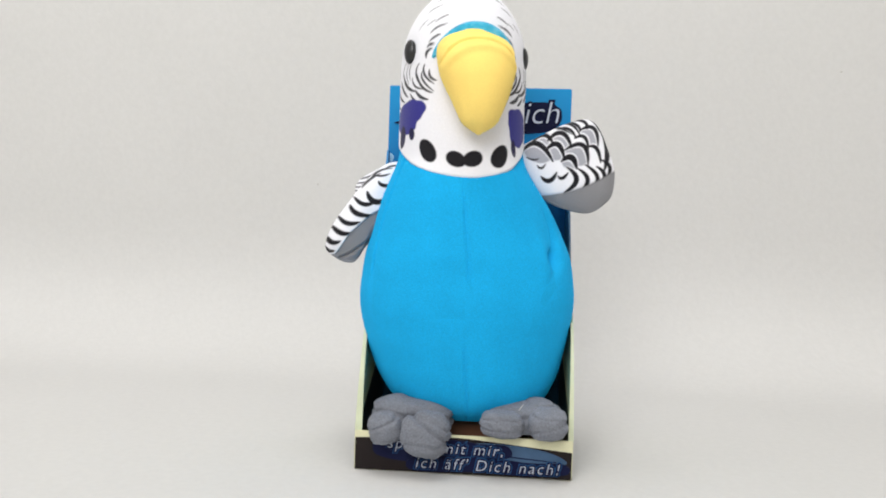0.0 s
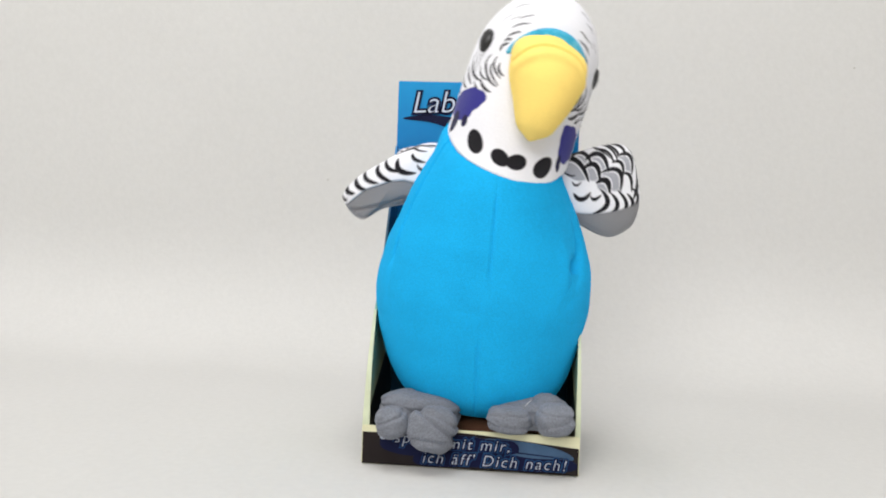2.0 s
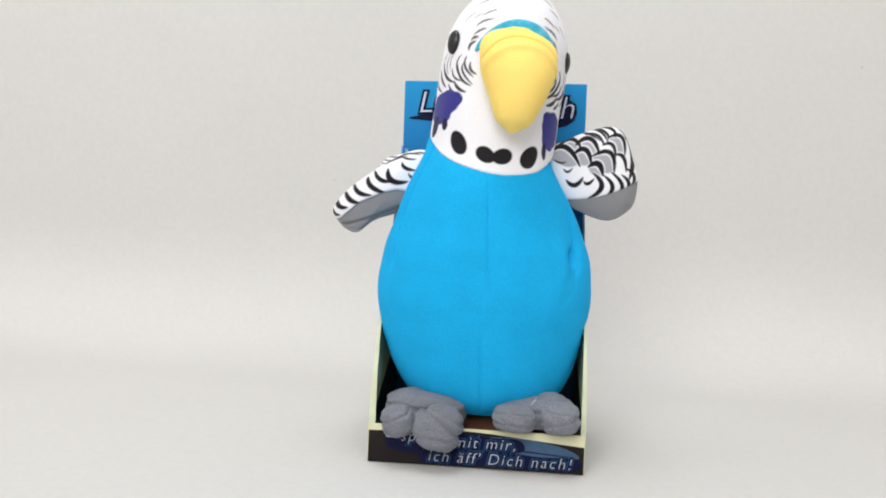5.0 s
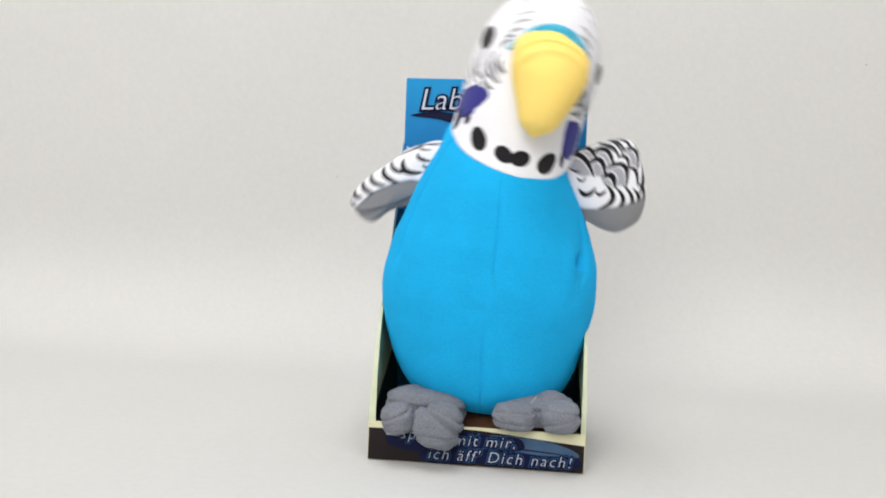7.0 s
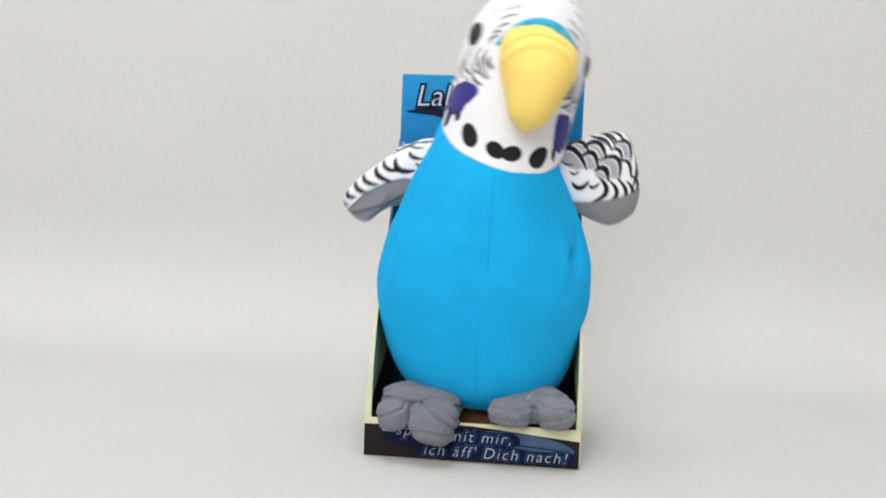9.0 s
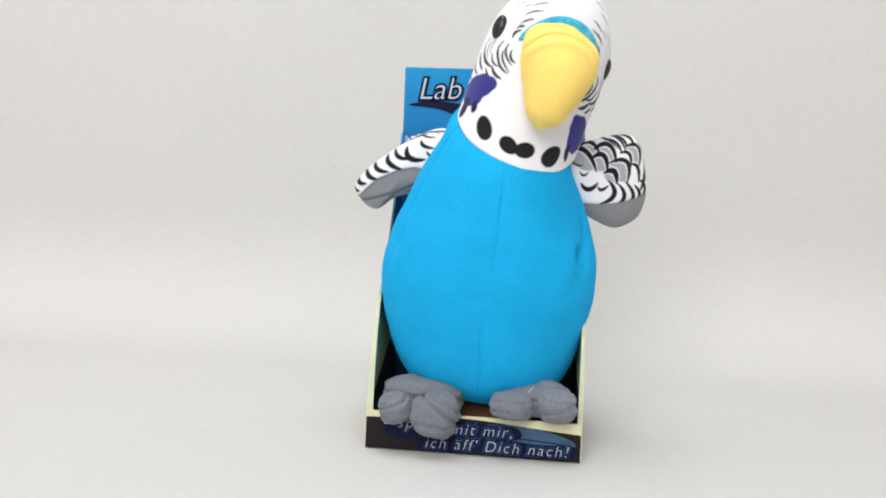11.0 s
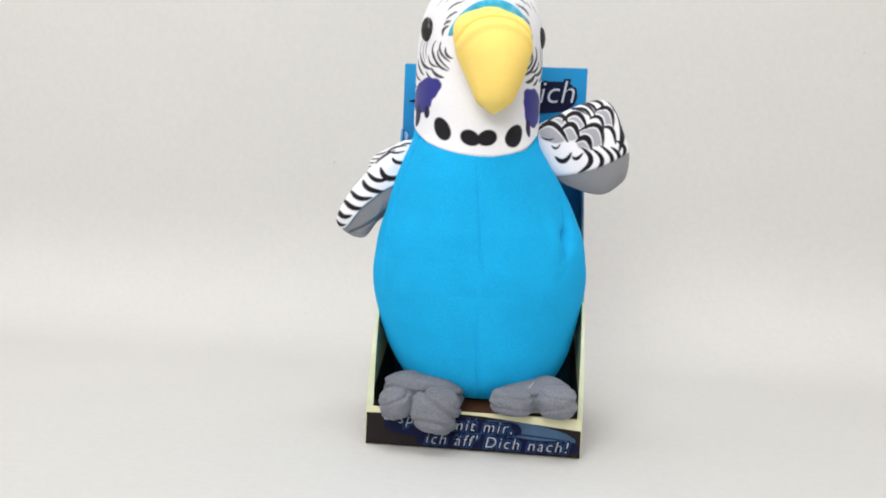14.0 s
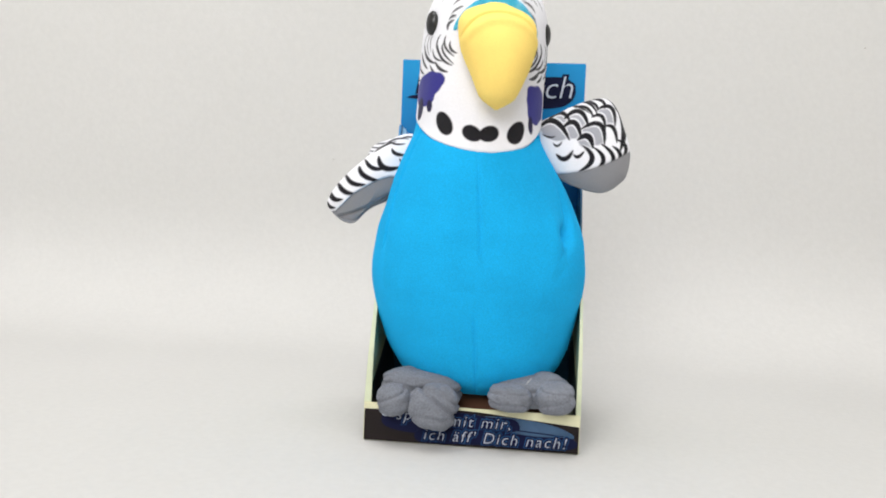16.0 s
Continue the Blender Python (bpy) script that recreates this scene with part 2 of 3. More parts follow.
def build_place():
    # one sheet of paper: flat, then a round sweep, then upright
    x = np.linspace(-1.3, 1.3, 120)
    # the bend tightens and eases off gently; it ends upright
    k = np.linspace(0, 1, 40)
    lean = math.pi / 2 * k * k * (3 - 2 * k)
    run = np.concatenate([[0], np.cumsum(np.cos((lean[1:] + lean[:-1]) / 2))]) * 0.30 / 39
    rise = np.concatenate([[0], np.cumsum(np.sin((lean[1:] + lean[:-1]) / 2))]) * 0.30 / 39
    begin = 0.43 - run[-1]
    flat = [(y, 0.0) for y in np.linspace(-0.75, begin, 60)]
    bend = [(begin + a, b) for a, b in zip(run[1:], rise[1:])]
    up = [(0.43, z) for z in np.linspace(rise[-1], 1.5, 50)[1:]]
    prof = np.array(flat + bend + up)
    pts = np.zeros((len(prof), len(x), 3))
    pts[..., 0] = x[None, :]
    pts[..., 1] = prof[:, 0:1]
    pts[..., 2] = prof[:, 1:2]
    wav = 0.0022 * ripple(pts[..., 0] * 5.1 + pts[..., 2] * 2, pts[..., 2] * 7 + 1.0)
    pts[..., 1] += wav * (pts[..., 2] > 0.1) * np.clip((pts[..., 2] - 0.1) / 0.2, 0, 1)
    sheet = hang("backdrop", grid_mesh("backdrop", pts, wrap=False), SHEET, None)
    tagged(sheet, "white paper backdrop sweeping from the ground up the wall", "backdrop", kind="structure")
    for sx, sz, w in ((-0.2075, 0.2158, 0.0013), (0.4165, 0.3668, 0.0013)):
        bm = bmesh.new()
        bmesh.ops.create_icosphere(bm, subdivisions=2, radius=w)
        for v in bm.verts:
            v.co = Vector((v.co.x * (1 + 0.2 * math.sin(900 * v.co.z)), v.co.y * 0.3, v.co.z * 0.8))
        mark = part("mark", bm, DARK_MARK, sheet, "small grey fleck on the paper")
        mark.location = (sx, 0.4285, sz)
    # plain unseen room added round it for soft bounce, open behind the camera and overhead
    specs = (
        ("floor", (4.0, 4.2, 0.1), (0, -0.5, -0.06), FLOOR_PAINT),
        ("wall_north", (4.0, 0.1, 2.5), (0, 1.55, 1.24), WALL_PAINT),
        ("wall_east", (0.1, 4.0, 2.5), (1.95, -0.5, 1.24), WALL_PAINT),
        ("wall_west", (0.1, 4.0, 2.5), (-1.95, -0.5, 1.24), WALL_PAINT),
    )
    for name, size, at, mat in specs:
        tagged(part(name, board(size, at, 0.002), mat, None), "plain pale " + name.split("_")[0] + " of the unseen added room", name.split("_")[0], kind="structure")
    # added south wall, out of view, with an opening for the front lamp
    bm = bmesh.new()
    for size, at in (
        ((4.0, 0.1, 0.75), (0, -2.55, 0.365)),
        ((4.0, 0.1, 0.33), (0, -2.55, 2.325)),
        ((0.9, 0.1, 1.42), (-1.55, -2.55, 1.45)),
        ((1.6, 0.1, 1.42), (1.2, -2.55, 1.45)),
    ):
        piece = board(size, at, 0.002)
        mesh = bpy.data.meshes.new("piece")
        piece.to_mesh(mesh)
        piece.free()
        bm.from_mesh(mesh)
        bpy.data.meshes.remove(mesh)
    tagged(part("wall_south", bm, WALL_PAINT, None), "unseen added pale wall with an opening for the front lamp", "wall", kind="structure")
    # added ceiling, out of view, left open under the top lamp
    bm = bmesh.new()
    for size, at in (
        ((4.0, 1.5, 0.1), (0, 0.85, 2.55)),
        ((4.0, 1.6, 0.1), (0, -1.75, 2.55)),
        ((1.45, 1.04, 0.1), (-1.27, -0.43, 2.55)),
        ((1.25, 1.04, 0.1), (1.37, -0.43, 2.55)),
    ):
        piece = board(size, at, 0.002)
        mesh = bpy.data.meshes.new("piece")
        piece.to_mesh(mesh)
        piece.free()
        bm.from_mesh(mesh)
        bpy.data.meshes.remove(mesh)
    tagged(part("ceiling", bm, WALL_PAINT, None), "unseen added pale ceiling with an opening for the top lamp", "ceiling", kind="structure")


# ---- the box ----
W, D, H, LIP, T = 0.15, 0.115, 0.285, 0.027, 0.0016


def lettering(text, size, at, parent, material, fat=0.0, depth=0.0004, shear=0.22, turn=0.0, spread=1.0, name="lettering"):
    """Built-in letters that face the front, standing at their lower left corner."""
    curve = bpy.data.curves.new("letters", "FONT")
    curve.body, curve.size, curve.shear, curve.extrude, curve.offset = text, size, shear, depth, fat
    curve.resolution_u, curve.space_character = 4, spread
    ob = new("letters", curve)
    mesh = bpy.data.meshes.new_from_object(ob.evaluated_get(bpy.context.evaluated_depsgraph_get()))
    bpy.data.objects.remove(ob)
    mesh.transform(pose(0, 0, 0, 90, 0, 0))
    mesh.transform(pose(*at, 0, turn, 0))
    return hang(name, mesh, material, parent)


def build_box():
    box = tagged(new("display_box"), "open cardboard display box with printed back panel and low front", "display box")
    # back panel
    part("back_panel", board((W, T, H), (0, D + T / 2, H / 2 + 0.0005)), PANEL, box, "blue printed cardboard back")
    part("bottom_panel", board((W - 2 * T, D - T, T), (0, D / 2, 0.0006 + T / 2)), CREAM, box)
    # raised tray that carries the toy
    part("tray", board((0.114, D - 0.030, 0.0312), (0, D / 2 + 0.0145, 0.0023 + 0.0156)), TRAY, box, "brown printed inner tray")
    # sides with a curved front edge
    zs = np.linspace(0.0006, 0.231, 48)
    edge = smooth_curve([0.0, 0.027, 0.06, 0.085, 0.105, 0.125, 0.16, 0.2, 0.24], [0.0, 0.0005, 0.010, 0.022, 0.034, 0.054, 0.074, 0.096, 0.113], 0.005)
    for sx in (-1, 1):
        bm = bmesh.new()
        inner = sx * (W / 2 - T)
        outer = sx * W / 2
        quads = []
        for z in zs:
            y = float(edge(z))
            quads.append([bm.verts.new((xx, yy, z)) for xx, yy in ((inner, y), (outer, y), (outer, D), (inner, D))])
        for lo, hi in zip(quads, quads[1:]):
            for i in range(4):
                bm.faces.new((lo[i], lo[(i + 1) % 4], hi[(i + 1) % 4], hi[i]))
        bm.faces.new(quads[0])
        bm.faces.new(quads[-1][::-1])
        bmesh.ops.recalc_face_normals(bm, faces=bm.faces[:])
        side = part("side_panel", bm, SIDES, box, "side with a landscape print in cream and dark green")
        # turned-in cream edge strip along the lower front
        bm = bmesh.new()
        quads = []
        for z in np.linspace(LIP - 0.001, 0.104, 24):
            y = float(edge(z)) - 0.0006
            w = (0.0058 if sx < 0 else 0.0040) - (0.0042 if sx < 0 else 0.0027) * (z / 0.104)
            quads.append([bm.verts.new((sx * xx, yy, z)) for xx, yy in ((W / 2 - w, y), (W / 2 + 0.0003, y), (W / 2 + 0.0003, y + 0.0012), (W / 2 - w, y + 0.0012))])
        for lo, hi in zip(quads, quads[1:]):
            for i in range(4):
                bm.faces.new((lo[i], lo[(i + 1) % 4], hi[(i + 1) % 4], hi[i]))
        bm.faces.new(quads[0])
        bm.faces.new(quads[-1][::-1])
        bmesh.ops.recalc_face_normals(bm, faces=bm.faces[:])
        part("edge_strip", bm, PALE_GREEN, side, "pale cream-green folded edge")
    # front lip: cream card with a dark printed band over it
    lip = part("front_lip", board((W, T, LIP), (0, -T / 2, LIP / 2 + 0.0004)), CREAM, box, "low cream cardboard front")
    y = -T - 0.0003
    top = [(x, LIP - 0.0045 + 0.0032 * math.exp(-((x + 0.01) / 0.04) ** 2) - 0.0032 * max(0.0, x / 0.075) ** 2) for x in np.linspace(W / 2 - 0.0006, -W / 2 + 0.0006, 30)]
    part("print_band", plate([(-W / 2 + 0.0006, 0.0008), (W / 2 - 0.0006, 0.0008)] + top, y, -T + 0.0002), BROWN, lip, "dark brown printed band")
    y -= 0.0004
    # slate feather and its shaft
    feather = closed_spline([(-0.02, 0.0165), (0.0, 0.0215), (0.022, 0.0232), (0.047, 0.0212), (0.064, 0.0172), (0.071, 0.0118), (0.055, 0.009), (0.03, 0.006), (-0.005, 0.004), (-0.03, 0.009)], 60)
    part("feather_print", plate(feather.tolist(), y, y + 0.0005), SLATE, lip, "slate blue feather print")
    shaft = [(-0.01, 0.0145), (0.03, 0.0152), (0.064, 0.0128), (0.064, 0.0122), (0.03, 0.0144), (-0.01, 0.0137)]
    part("feather_shaft", plate(shaft, y - 0.0003, y + 0.0001), NAVY, lip)
    rock = closed_spline([(-0.06, 0.0215), (-0.045, 0.023), (-0.028, 0.021), (-0.025, 0.012), (-0.04, 0.008), (-0.06, 0.012)], 40)
    part("shadow_print", plate(rock.tolist(), y, y + 0.0005), NAVY, lip)
    y -= 0.0006
    # two lines of writing, each letter outlined in navy
    for blot in (
        [(-0.036, 0.0105), (-0.02, 0.0130), (0.0, 0.0125), (0.02, 0.0134), (0.045, 0.0112), (0.0695, 0.0115), (0.071, 0.0045), (0.045, 0.0022), (0.01, 0.0030), (-0.02, 0.0018), (-0.037, 0.0032)],
        [(-0.018, 0.0235), (0.0, 0.0240), (0.012, 0.0225), (0.030, 0.0220), (0.0335, 0.0150), (0.02, 0.0122), (0.0, 0.0130), (-0.02, 0.0125)],
    ):
        part("writing_ground", plate(closed_spline(blot, 70).tolist(), y, y + 0.0005), NAVY, lip, "navy ground behind the writing")
    y -= 0.0005
    for words, x0, z0 in (("sp", -0.0520, 0.0172), ("mit mir,", -0.0150, 0.0152), ("ich äff' Dich nach!", -0.0325, 0.0044)):
        lettering(words, 0.0109, (x0, y, z0), lip, HALO, 0.0014, 0.0001, spread=1.21, name="halo")
        lettering(words, 0.0109, (x0, y - 0.0003, z0), lip, NAVY, 0.0009, 0.0001, spread=1.21, name="outline")
        lettering(words, 0.0109, (x0, y - 0.0006, z0), lip, DULL_INK, -0.00012, 0.0001, spread=1.21)
    part("worn_letter", plate([(-0.062, 0.0205), (-0.0575, 0.0212), (-0.0585, 0.0188), (-0.0612, 0.0192)], y - 0.0005, y), WHITE_INK, lip)
    # the title on the back panel
    y = D - 0.0006
    blot = closed_spline([(-0.0705, 0.2545), (-0.05, 0.2580), (-0.03, 0.2565), (-0.005, 0.254), (0.0, 0.248), (-0.02, 0.2435), (-0.045, 0.2515)], 50)
    part("title_blot", plate(blot.tolist(), y, D + 0.0002), NAVY, box, "navy brush stroke print")
    blot = closed_spline([(0.0, 0.26), (0.025, 0.271), (0.048, 0.274), (0.062, 0.272), (0.0675, 0.261), (0.056, 0.250), (0.02, 0.249)], 50)
    part("title_blot", plate(blot.tolist(), y, D + 0.0002), NAVY, box)
    wave = closed_spline([(0.0, 0.243), (0.03, 0.2405), (0.058, 0.2375), (0.05, 0.234), (0.02, 0.229), (0.0, 0.232)], 40)
    part("wave_print", plate(wave.tolist(), y, D + 0.0002), SLATE, box)
    for words, x0, z0, size in (("Lab", -0.0635, 0.2590, 0.0255), ("ich", 0.0355, 0.2560, 0.0262)):
        lettering(words, size, (x0, y - 0.0004, z0), box, NAVY, 0.0016, 0.0002, turn=-2, name="outline")
        lettering(words, size, (x0, y - 0.0012, z0), box, WHITE_INK, -0.0003, 0.0002, turn=-2)
    for x0, z0, w in ((-0.0735, 0.226, 0.0035), (-0.0735, 0.2195, 0.0022)):
        leaf = closed_spline([(x0, z0 + w), (x0 + w, z0 + 0.3 * w), (x0 + w * 0.7, z0 - w), (x0, z0 - 0.7 * w)], 20)
        part("fleck_print", plate(leaf.tolist(), y, D + 0.0002), PALE_INK, box)
    return box


# ---- the toy ----
WHITE, INK, GREY, SILVER = (0.80, 0.80, 0.845), (0.012, 0.011, 0.014), (0.25, 0.25, 0.265), (0.36, 0.365, 0.41)
BASE = Vector((0.0, 0.04, 0.0335))
PIVOT = Vector((-0.0025, 0.04, 0.12))
ROOT = Vector((0.0, 0.04, 0.036))
NECK = Vector((-0.0085, 0.04, 0.2025))
# degrees by which belly, chest and head each bend over in a full swing
BEND_BELLY, BEND_CHEST, BEND_HEAD = 4.5, 5.0, 8.2
SWAY = 16.0  # degrees by which the shoulders carry the wings round
FACE = 12.0  # degrees by which the face looks to its left

half_width = smooth_curve(
    [0.0, 0.0335, 0.036, 0.039, 0.043, 0.05, 0.067, 0.088, 0.104, 0.12, 0.136, 0.15, 0.171, 0.192, 0.204, 0.216, 0.23, 0.25, 0.275, 0.295],
    [0.026, 0.030, 0.040, 0.0475, 0.0530, 0.0585, 0.0668, 0.0732, 0.0763, 0.0782, 0.0770, 0.0752, 0.0683, 0.0588, 0.0522, 0.0458, 0.0443, 0.0444, 0.0449, 0.0443],
    0.004,
)
middle = smooth_curve([0.0, 0.05, 0.09, 0.14, 0.15, 0.171, 0.192, 0.204, 0.216, 0.255, 0.3, 0.335], [0.001, 0.0005, -0.0025, -0.0025, -0.0032, -0.0052, -0.0068, -0.0082, -0.0092, -0.0093, -0.0086, -0.0074], 0.006)
flatness = smooth_curve([0.0, 0.14, 0.17, 0.2, 0.22, 0.35], [0.74, 0.74, 0.78, 0.9, 1.0, 1.0], 0.01)


def collar(theta):
    """Height of the seam between head and body."""
    return 0.2038 + 0.0240 * np.clip(1 - np.cos(theta - radians(10)), 0, 1.2) + 0.0042 * np.clip(np.sin(theta - radians(12)), 0, 1)


def skin(theta, z, r):
    x = middle(z) + r * np.sin(theta)
    y = 0.04 - r * flatness(z) * np.cos(theta)
    return np.stack([x, y, z], -1)


def build_lower_body(toy):
    theta = np.linspace(-math.pi, math.pi, 640, endpoint=False)
    z = np.concatenate([[0.0335], np.linspace(0.034, 0.142, 100)])
    th, zz = np.meshgrid(theta, z)
    r = half_width(zz)
    # dips gently under the chest
    ball = np.sqrt(np.clip(0.0782**2 - (zz - PIVOT.z) ** 2, 0, 1))
    r = np.where(zz < PIVOT.z, np.maximum(r, ball), ball)
    r = r - 0.0012 * np.clip((zz - 0.130) / 0.012, 0, 1) ** 2
    r = r + 0.0006 * ripple(th * 5, zz * 90) * np.clip((0.095 - zz) / 0.02, 0, 1) - 0.0014 * np.exp(-((th - 0.03) * 0.07 / 0.0011) ** 2) * np.clip((0.105 - zz) / 0.02, 0, 1)
    pts = skin(th, zz, r) - np.array(BASE)
    mesh = grid_mesh("belly", pts, cap_first=True, cap_last=True)
    return hang("belly", mesh, BLUE_PLUSH, toy, "rounded bright blue plush belly")


def build_upper_body(toy):
    theta = np.linspace(-math.pi, math.pi, 640, endpoint=False)
    v = np.linspace(0, 1, 110)
    th, vv = np.meshgrid(theta, v)
    tilt = 0.0782 * np.sin(th) * math.sin(radians(BEND_CHEST / 2))
    low = PIVOT.z - 0.025 + tilt
    top = collar(th) + 0.002
    rim = top + 0.009
    zz = low + (rim - low) * vv
    r = half_width(zz)
    # ball-shaped where it turns against the belly
    ball = np.sqrt(np.clip(0.0782**2 - (zz - PIVOT.z) ** 2, 0, 1))
    r = np.where(zz < PIVOT.z, ball, np.maximum(r, ball)) + 0.00005
    r = r - 0.0009 * np.clip((PIVOT.z - 0.006 + tilt - zz) / 0.018, 0, 1) ** 2
    r = r + (0.0006 * ripple(th * 5, zz * 90) + 0.0010 * ripple(th * 3.1 + 8 * zz, zz * 38 + th)) * np.clip((zz - 0.140) / 0.025, 0, 1) - 0.0014 * np.exp(-((th - 0.05) * 0.07 / 0.0011) ** 2) * np.clip((zz - 0.105) / 0.02, 0, 1) * np.clip((top + 0.002 - zz) / 0.03, 0.3, 1)
    # cloth drawn in a little on one flank
    r = r - 0.002 * np.exp(-((th + 1.5) / 0.6) ** 2 - ((zz - 0.168) / 0.02) ** 2)
    # side seam, and a soft crease under the wing
    r = r - 0.0024 * np.exp(-((th + 1.02) * 0.07 / 0.0014) ** 2) * np.clip(vv * 8, 0, 1)
    line = 0.95 + 0.25 * np.sin((zz - 0.14) * 40)
    dent = np.exp(-(((th - line) * 0.07) / 0.005) ** 2) * np.exp(-(((zz - 0.162) / 0.020) ** 2))
    pit = np.exp(-(((th - 1.02) * 0.07) / 0.009) ** 2) * np.exp(-(((zz - 0.151) / 0.006) ** 2))
    lump = np.exp(-(((th - 0.82) * 0.07) / 0.007) ** 2) * np.exp(-(((zz - 0.156) / 0.016) ** 2))
    r = r - 0.0060 * dent - 0.0060 * pit + 0.0026 * lump
    # small gathers at the collar; the neck goes on inside the head's hem
    r = r + 0.00012 * np.sin(th * 34 + 2 * np.sin(th * 7)) * np.exp(-((top - zz) / 0.012) ** 2)
    r = r - 0.0017 * np.clip((zz - top + 0.0095) / 0.009, 0, 1) ** 2 - 0.6 * np.clip(zz - top + 0.001, 0, 1)
    pts = skin(th, zz, r) - np.array(PIVOT)
    body = hang("upper_body", grid_mesh("upper_body", pts, cap_first=True, cap_last=True), BLUE_PLUSH, toy, "bright blue plush chest that sways")
    body.location = PIVOT - BASE
    return body


def ticks(a, b, wide, pitch, thick, bow, ends=0.0, seed=0.0):
    """Rows of crescents that bulge towards b: 1 on the crescents, and the crescent's number."""
    col = np.floor(a / wide)
    local = a - (col + 0.5) * wide
    bb = b + bow * local**2 + 0.5 * pitch * np.mod(col, 2) + 0.16 * pitch * np.sin(col * 2.7 + seed)
    row = np.floor(bb / pitch)
    t = bb - (row + 0.5) * pitch
    size = 1 + 0.22 * np.sin(row * 1.9 + col * 3.1 + seed)
    w = thick * size * (ends + (1 - ends) * np.sqrt(np.clip(1 - (2 * local / wide) ** 2, 0, 1)))
    return step_in(np.abs(t) - 0.5 * w, 0.4), np.mod(row * 3 + col * 5, 4)


def head_print(u, z, theta):
    """The cloth's printed markings; u and z in mm round and up the head."""
    col = np.ones(u.shape + (3,)) * np.array(WHITE)
    black = (0.014, 0.013, 0.016)
    side = np.abs(theta - FACE)
    # feather bars round the back
    q = np.abs(u - 9)
    bar, _ = ticks(q * 0.80 + (z - 250) * 0.60, q * 0.66 - (z - 250) * 0.75 + 0.8 * np.sin(u / 5.3 - z / 3.1), 12.5, 4.5, 2.5, 0.075, 0.2)
    col = blend(col, black, bar * step_in(98 - side, 2) * step_in(228 - z, 2) * step_in(z - 290, 2))
    # thin strokes beside the brow, and the fan of strokes under each eye
    brow = (
        ((-21, 310), (-16, 313), (-10, 315), 1.1), ((-23, 302), (-18, 306), (-10, 308), 1.5), ((-23, 296), (-19, 299), (-14, 301), 1.7),
        ((-24, 292), (-22, 294), (-18, 294), 1.9), ((-24, 285), (-24, 289), (-20, 291), 2.4), ((-28, 308), (-25, 310), (-21, 312), 0.7),
        ((-33, 318), (-28, 321), (-20, 323), 0.9), ((-29, 326), (-23, 329), (-15, 330), 0.9), ((-36, 306), (-33, 310), (-29, 313), 0.7),
    )
    cheek = (
        ((-21, 277), (-20, 272), (-15, 269), 2.0), ((-25, 281), (-25, 274), (-17, 267), 1.9), ((-27, 276), (-26, 270), (-17, 262), 1.7),
        ((-30, 282), (-33, 275), (-27, 266), 1.7), ((-32, 275), (-27, 266), (-18, 261), 2.0), ((-37, 273), (-34, 267), (-26, 264), 1.6),
        ((-33, 264), (-28, 259), (-21, 256.5), 2.4),
    )
    flank = (
        ((-50, 277), (-44, 268), (-33, 263), 2.6), ((-55, 273), (-50, 266), (-42, 260), 2.4), ((-62, 269), (-57, 262), (-47, 257), 2.3),
        ((-68, 264), (-63, 257), (-55, 253), 2.2), ((-75, 259), (-69, 252), (-59, 248), 2.1), ((-39, 262), (-35, 258), (-31, 256), 1.8),
        ((-47, 284), (-50, 280), (-51, 275), 0.9), ((-38, 283), (-41, 278), (-39, 271), 0.9), ((-43, 282), (-45, 276), (-41, 269), 1.0),
    )
    for start, through_at, end, wide in brow + cheek + flank:
        d = stroke(u, z, start, through_at, end, wide)
        mirrored = stroke(20 - u, z, start, through_at, end, 1.25 * wide)
        col = blend(col, black, np.maximum(step_in(d), step_in(mirrored)) * 0.96)
    # cheek patches with dark lower lobes
    purple, plum = (0.038, 0.036, 0.22), (0.014, 0.011, 0.05)
    jag = 0.7 * np.sin(u * 0.55) + 0.6 * np.sin(z * 0.8 + u * 0.3)
    p = inside(u, z, [(-50, 234), (-60, 240), (-62, 248), (-52, 254.5), (-38, 257.5), (-29, 257), (-22.5, 253), (-24, 247.5), (-28.5, 242.5), (-32, 236.5), (-40, 234)]) + 0.5 * jag
    col = blend(col, purple, step_in(p, 0.5))
    col = blend(col, plum, step_in(oval(u, z, -49, 232.5, 5.0, 8.0, -14)))
    col = blend(col, plum, step_in(oval(u, z, -35.5, 233.8, 3.2, 4.2, 0)))
    p = inside(u, z, [(42, 252), (39.5, 245), (41.5, 236), (45, 228), (55, 227), (66, 234), (66, 247), (57, 253)]) + 0.5 * jag
    col = blend(col, purple, step_in(p, 0.5))
    col = blend(col, plum, step_in(oval(u, z, 46, 225.5, 3.0, 6.0, 6)))
    # throat spots and the twin spot in the middle
    for cu, cz, a, b, turn in ((-20.5, 221.8, 5.6, 9.2, 38), (31.2, 219.0, 5.8, 9.6, -42), (-0.1, 216.0, 7.0, 5.2, -26), (11.3, 216.4, 7.2, 5.2, 26)):
        col = blend(col, black, step_in(oval(u, z, cu, cz, a, b, turn)))
    return col


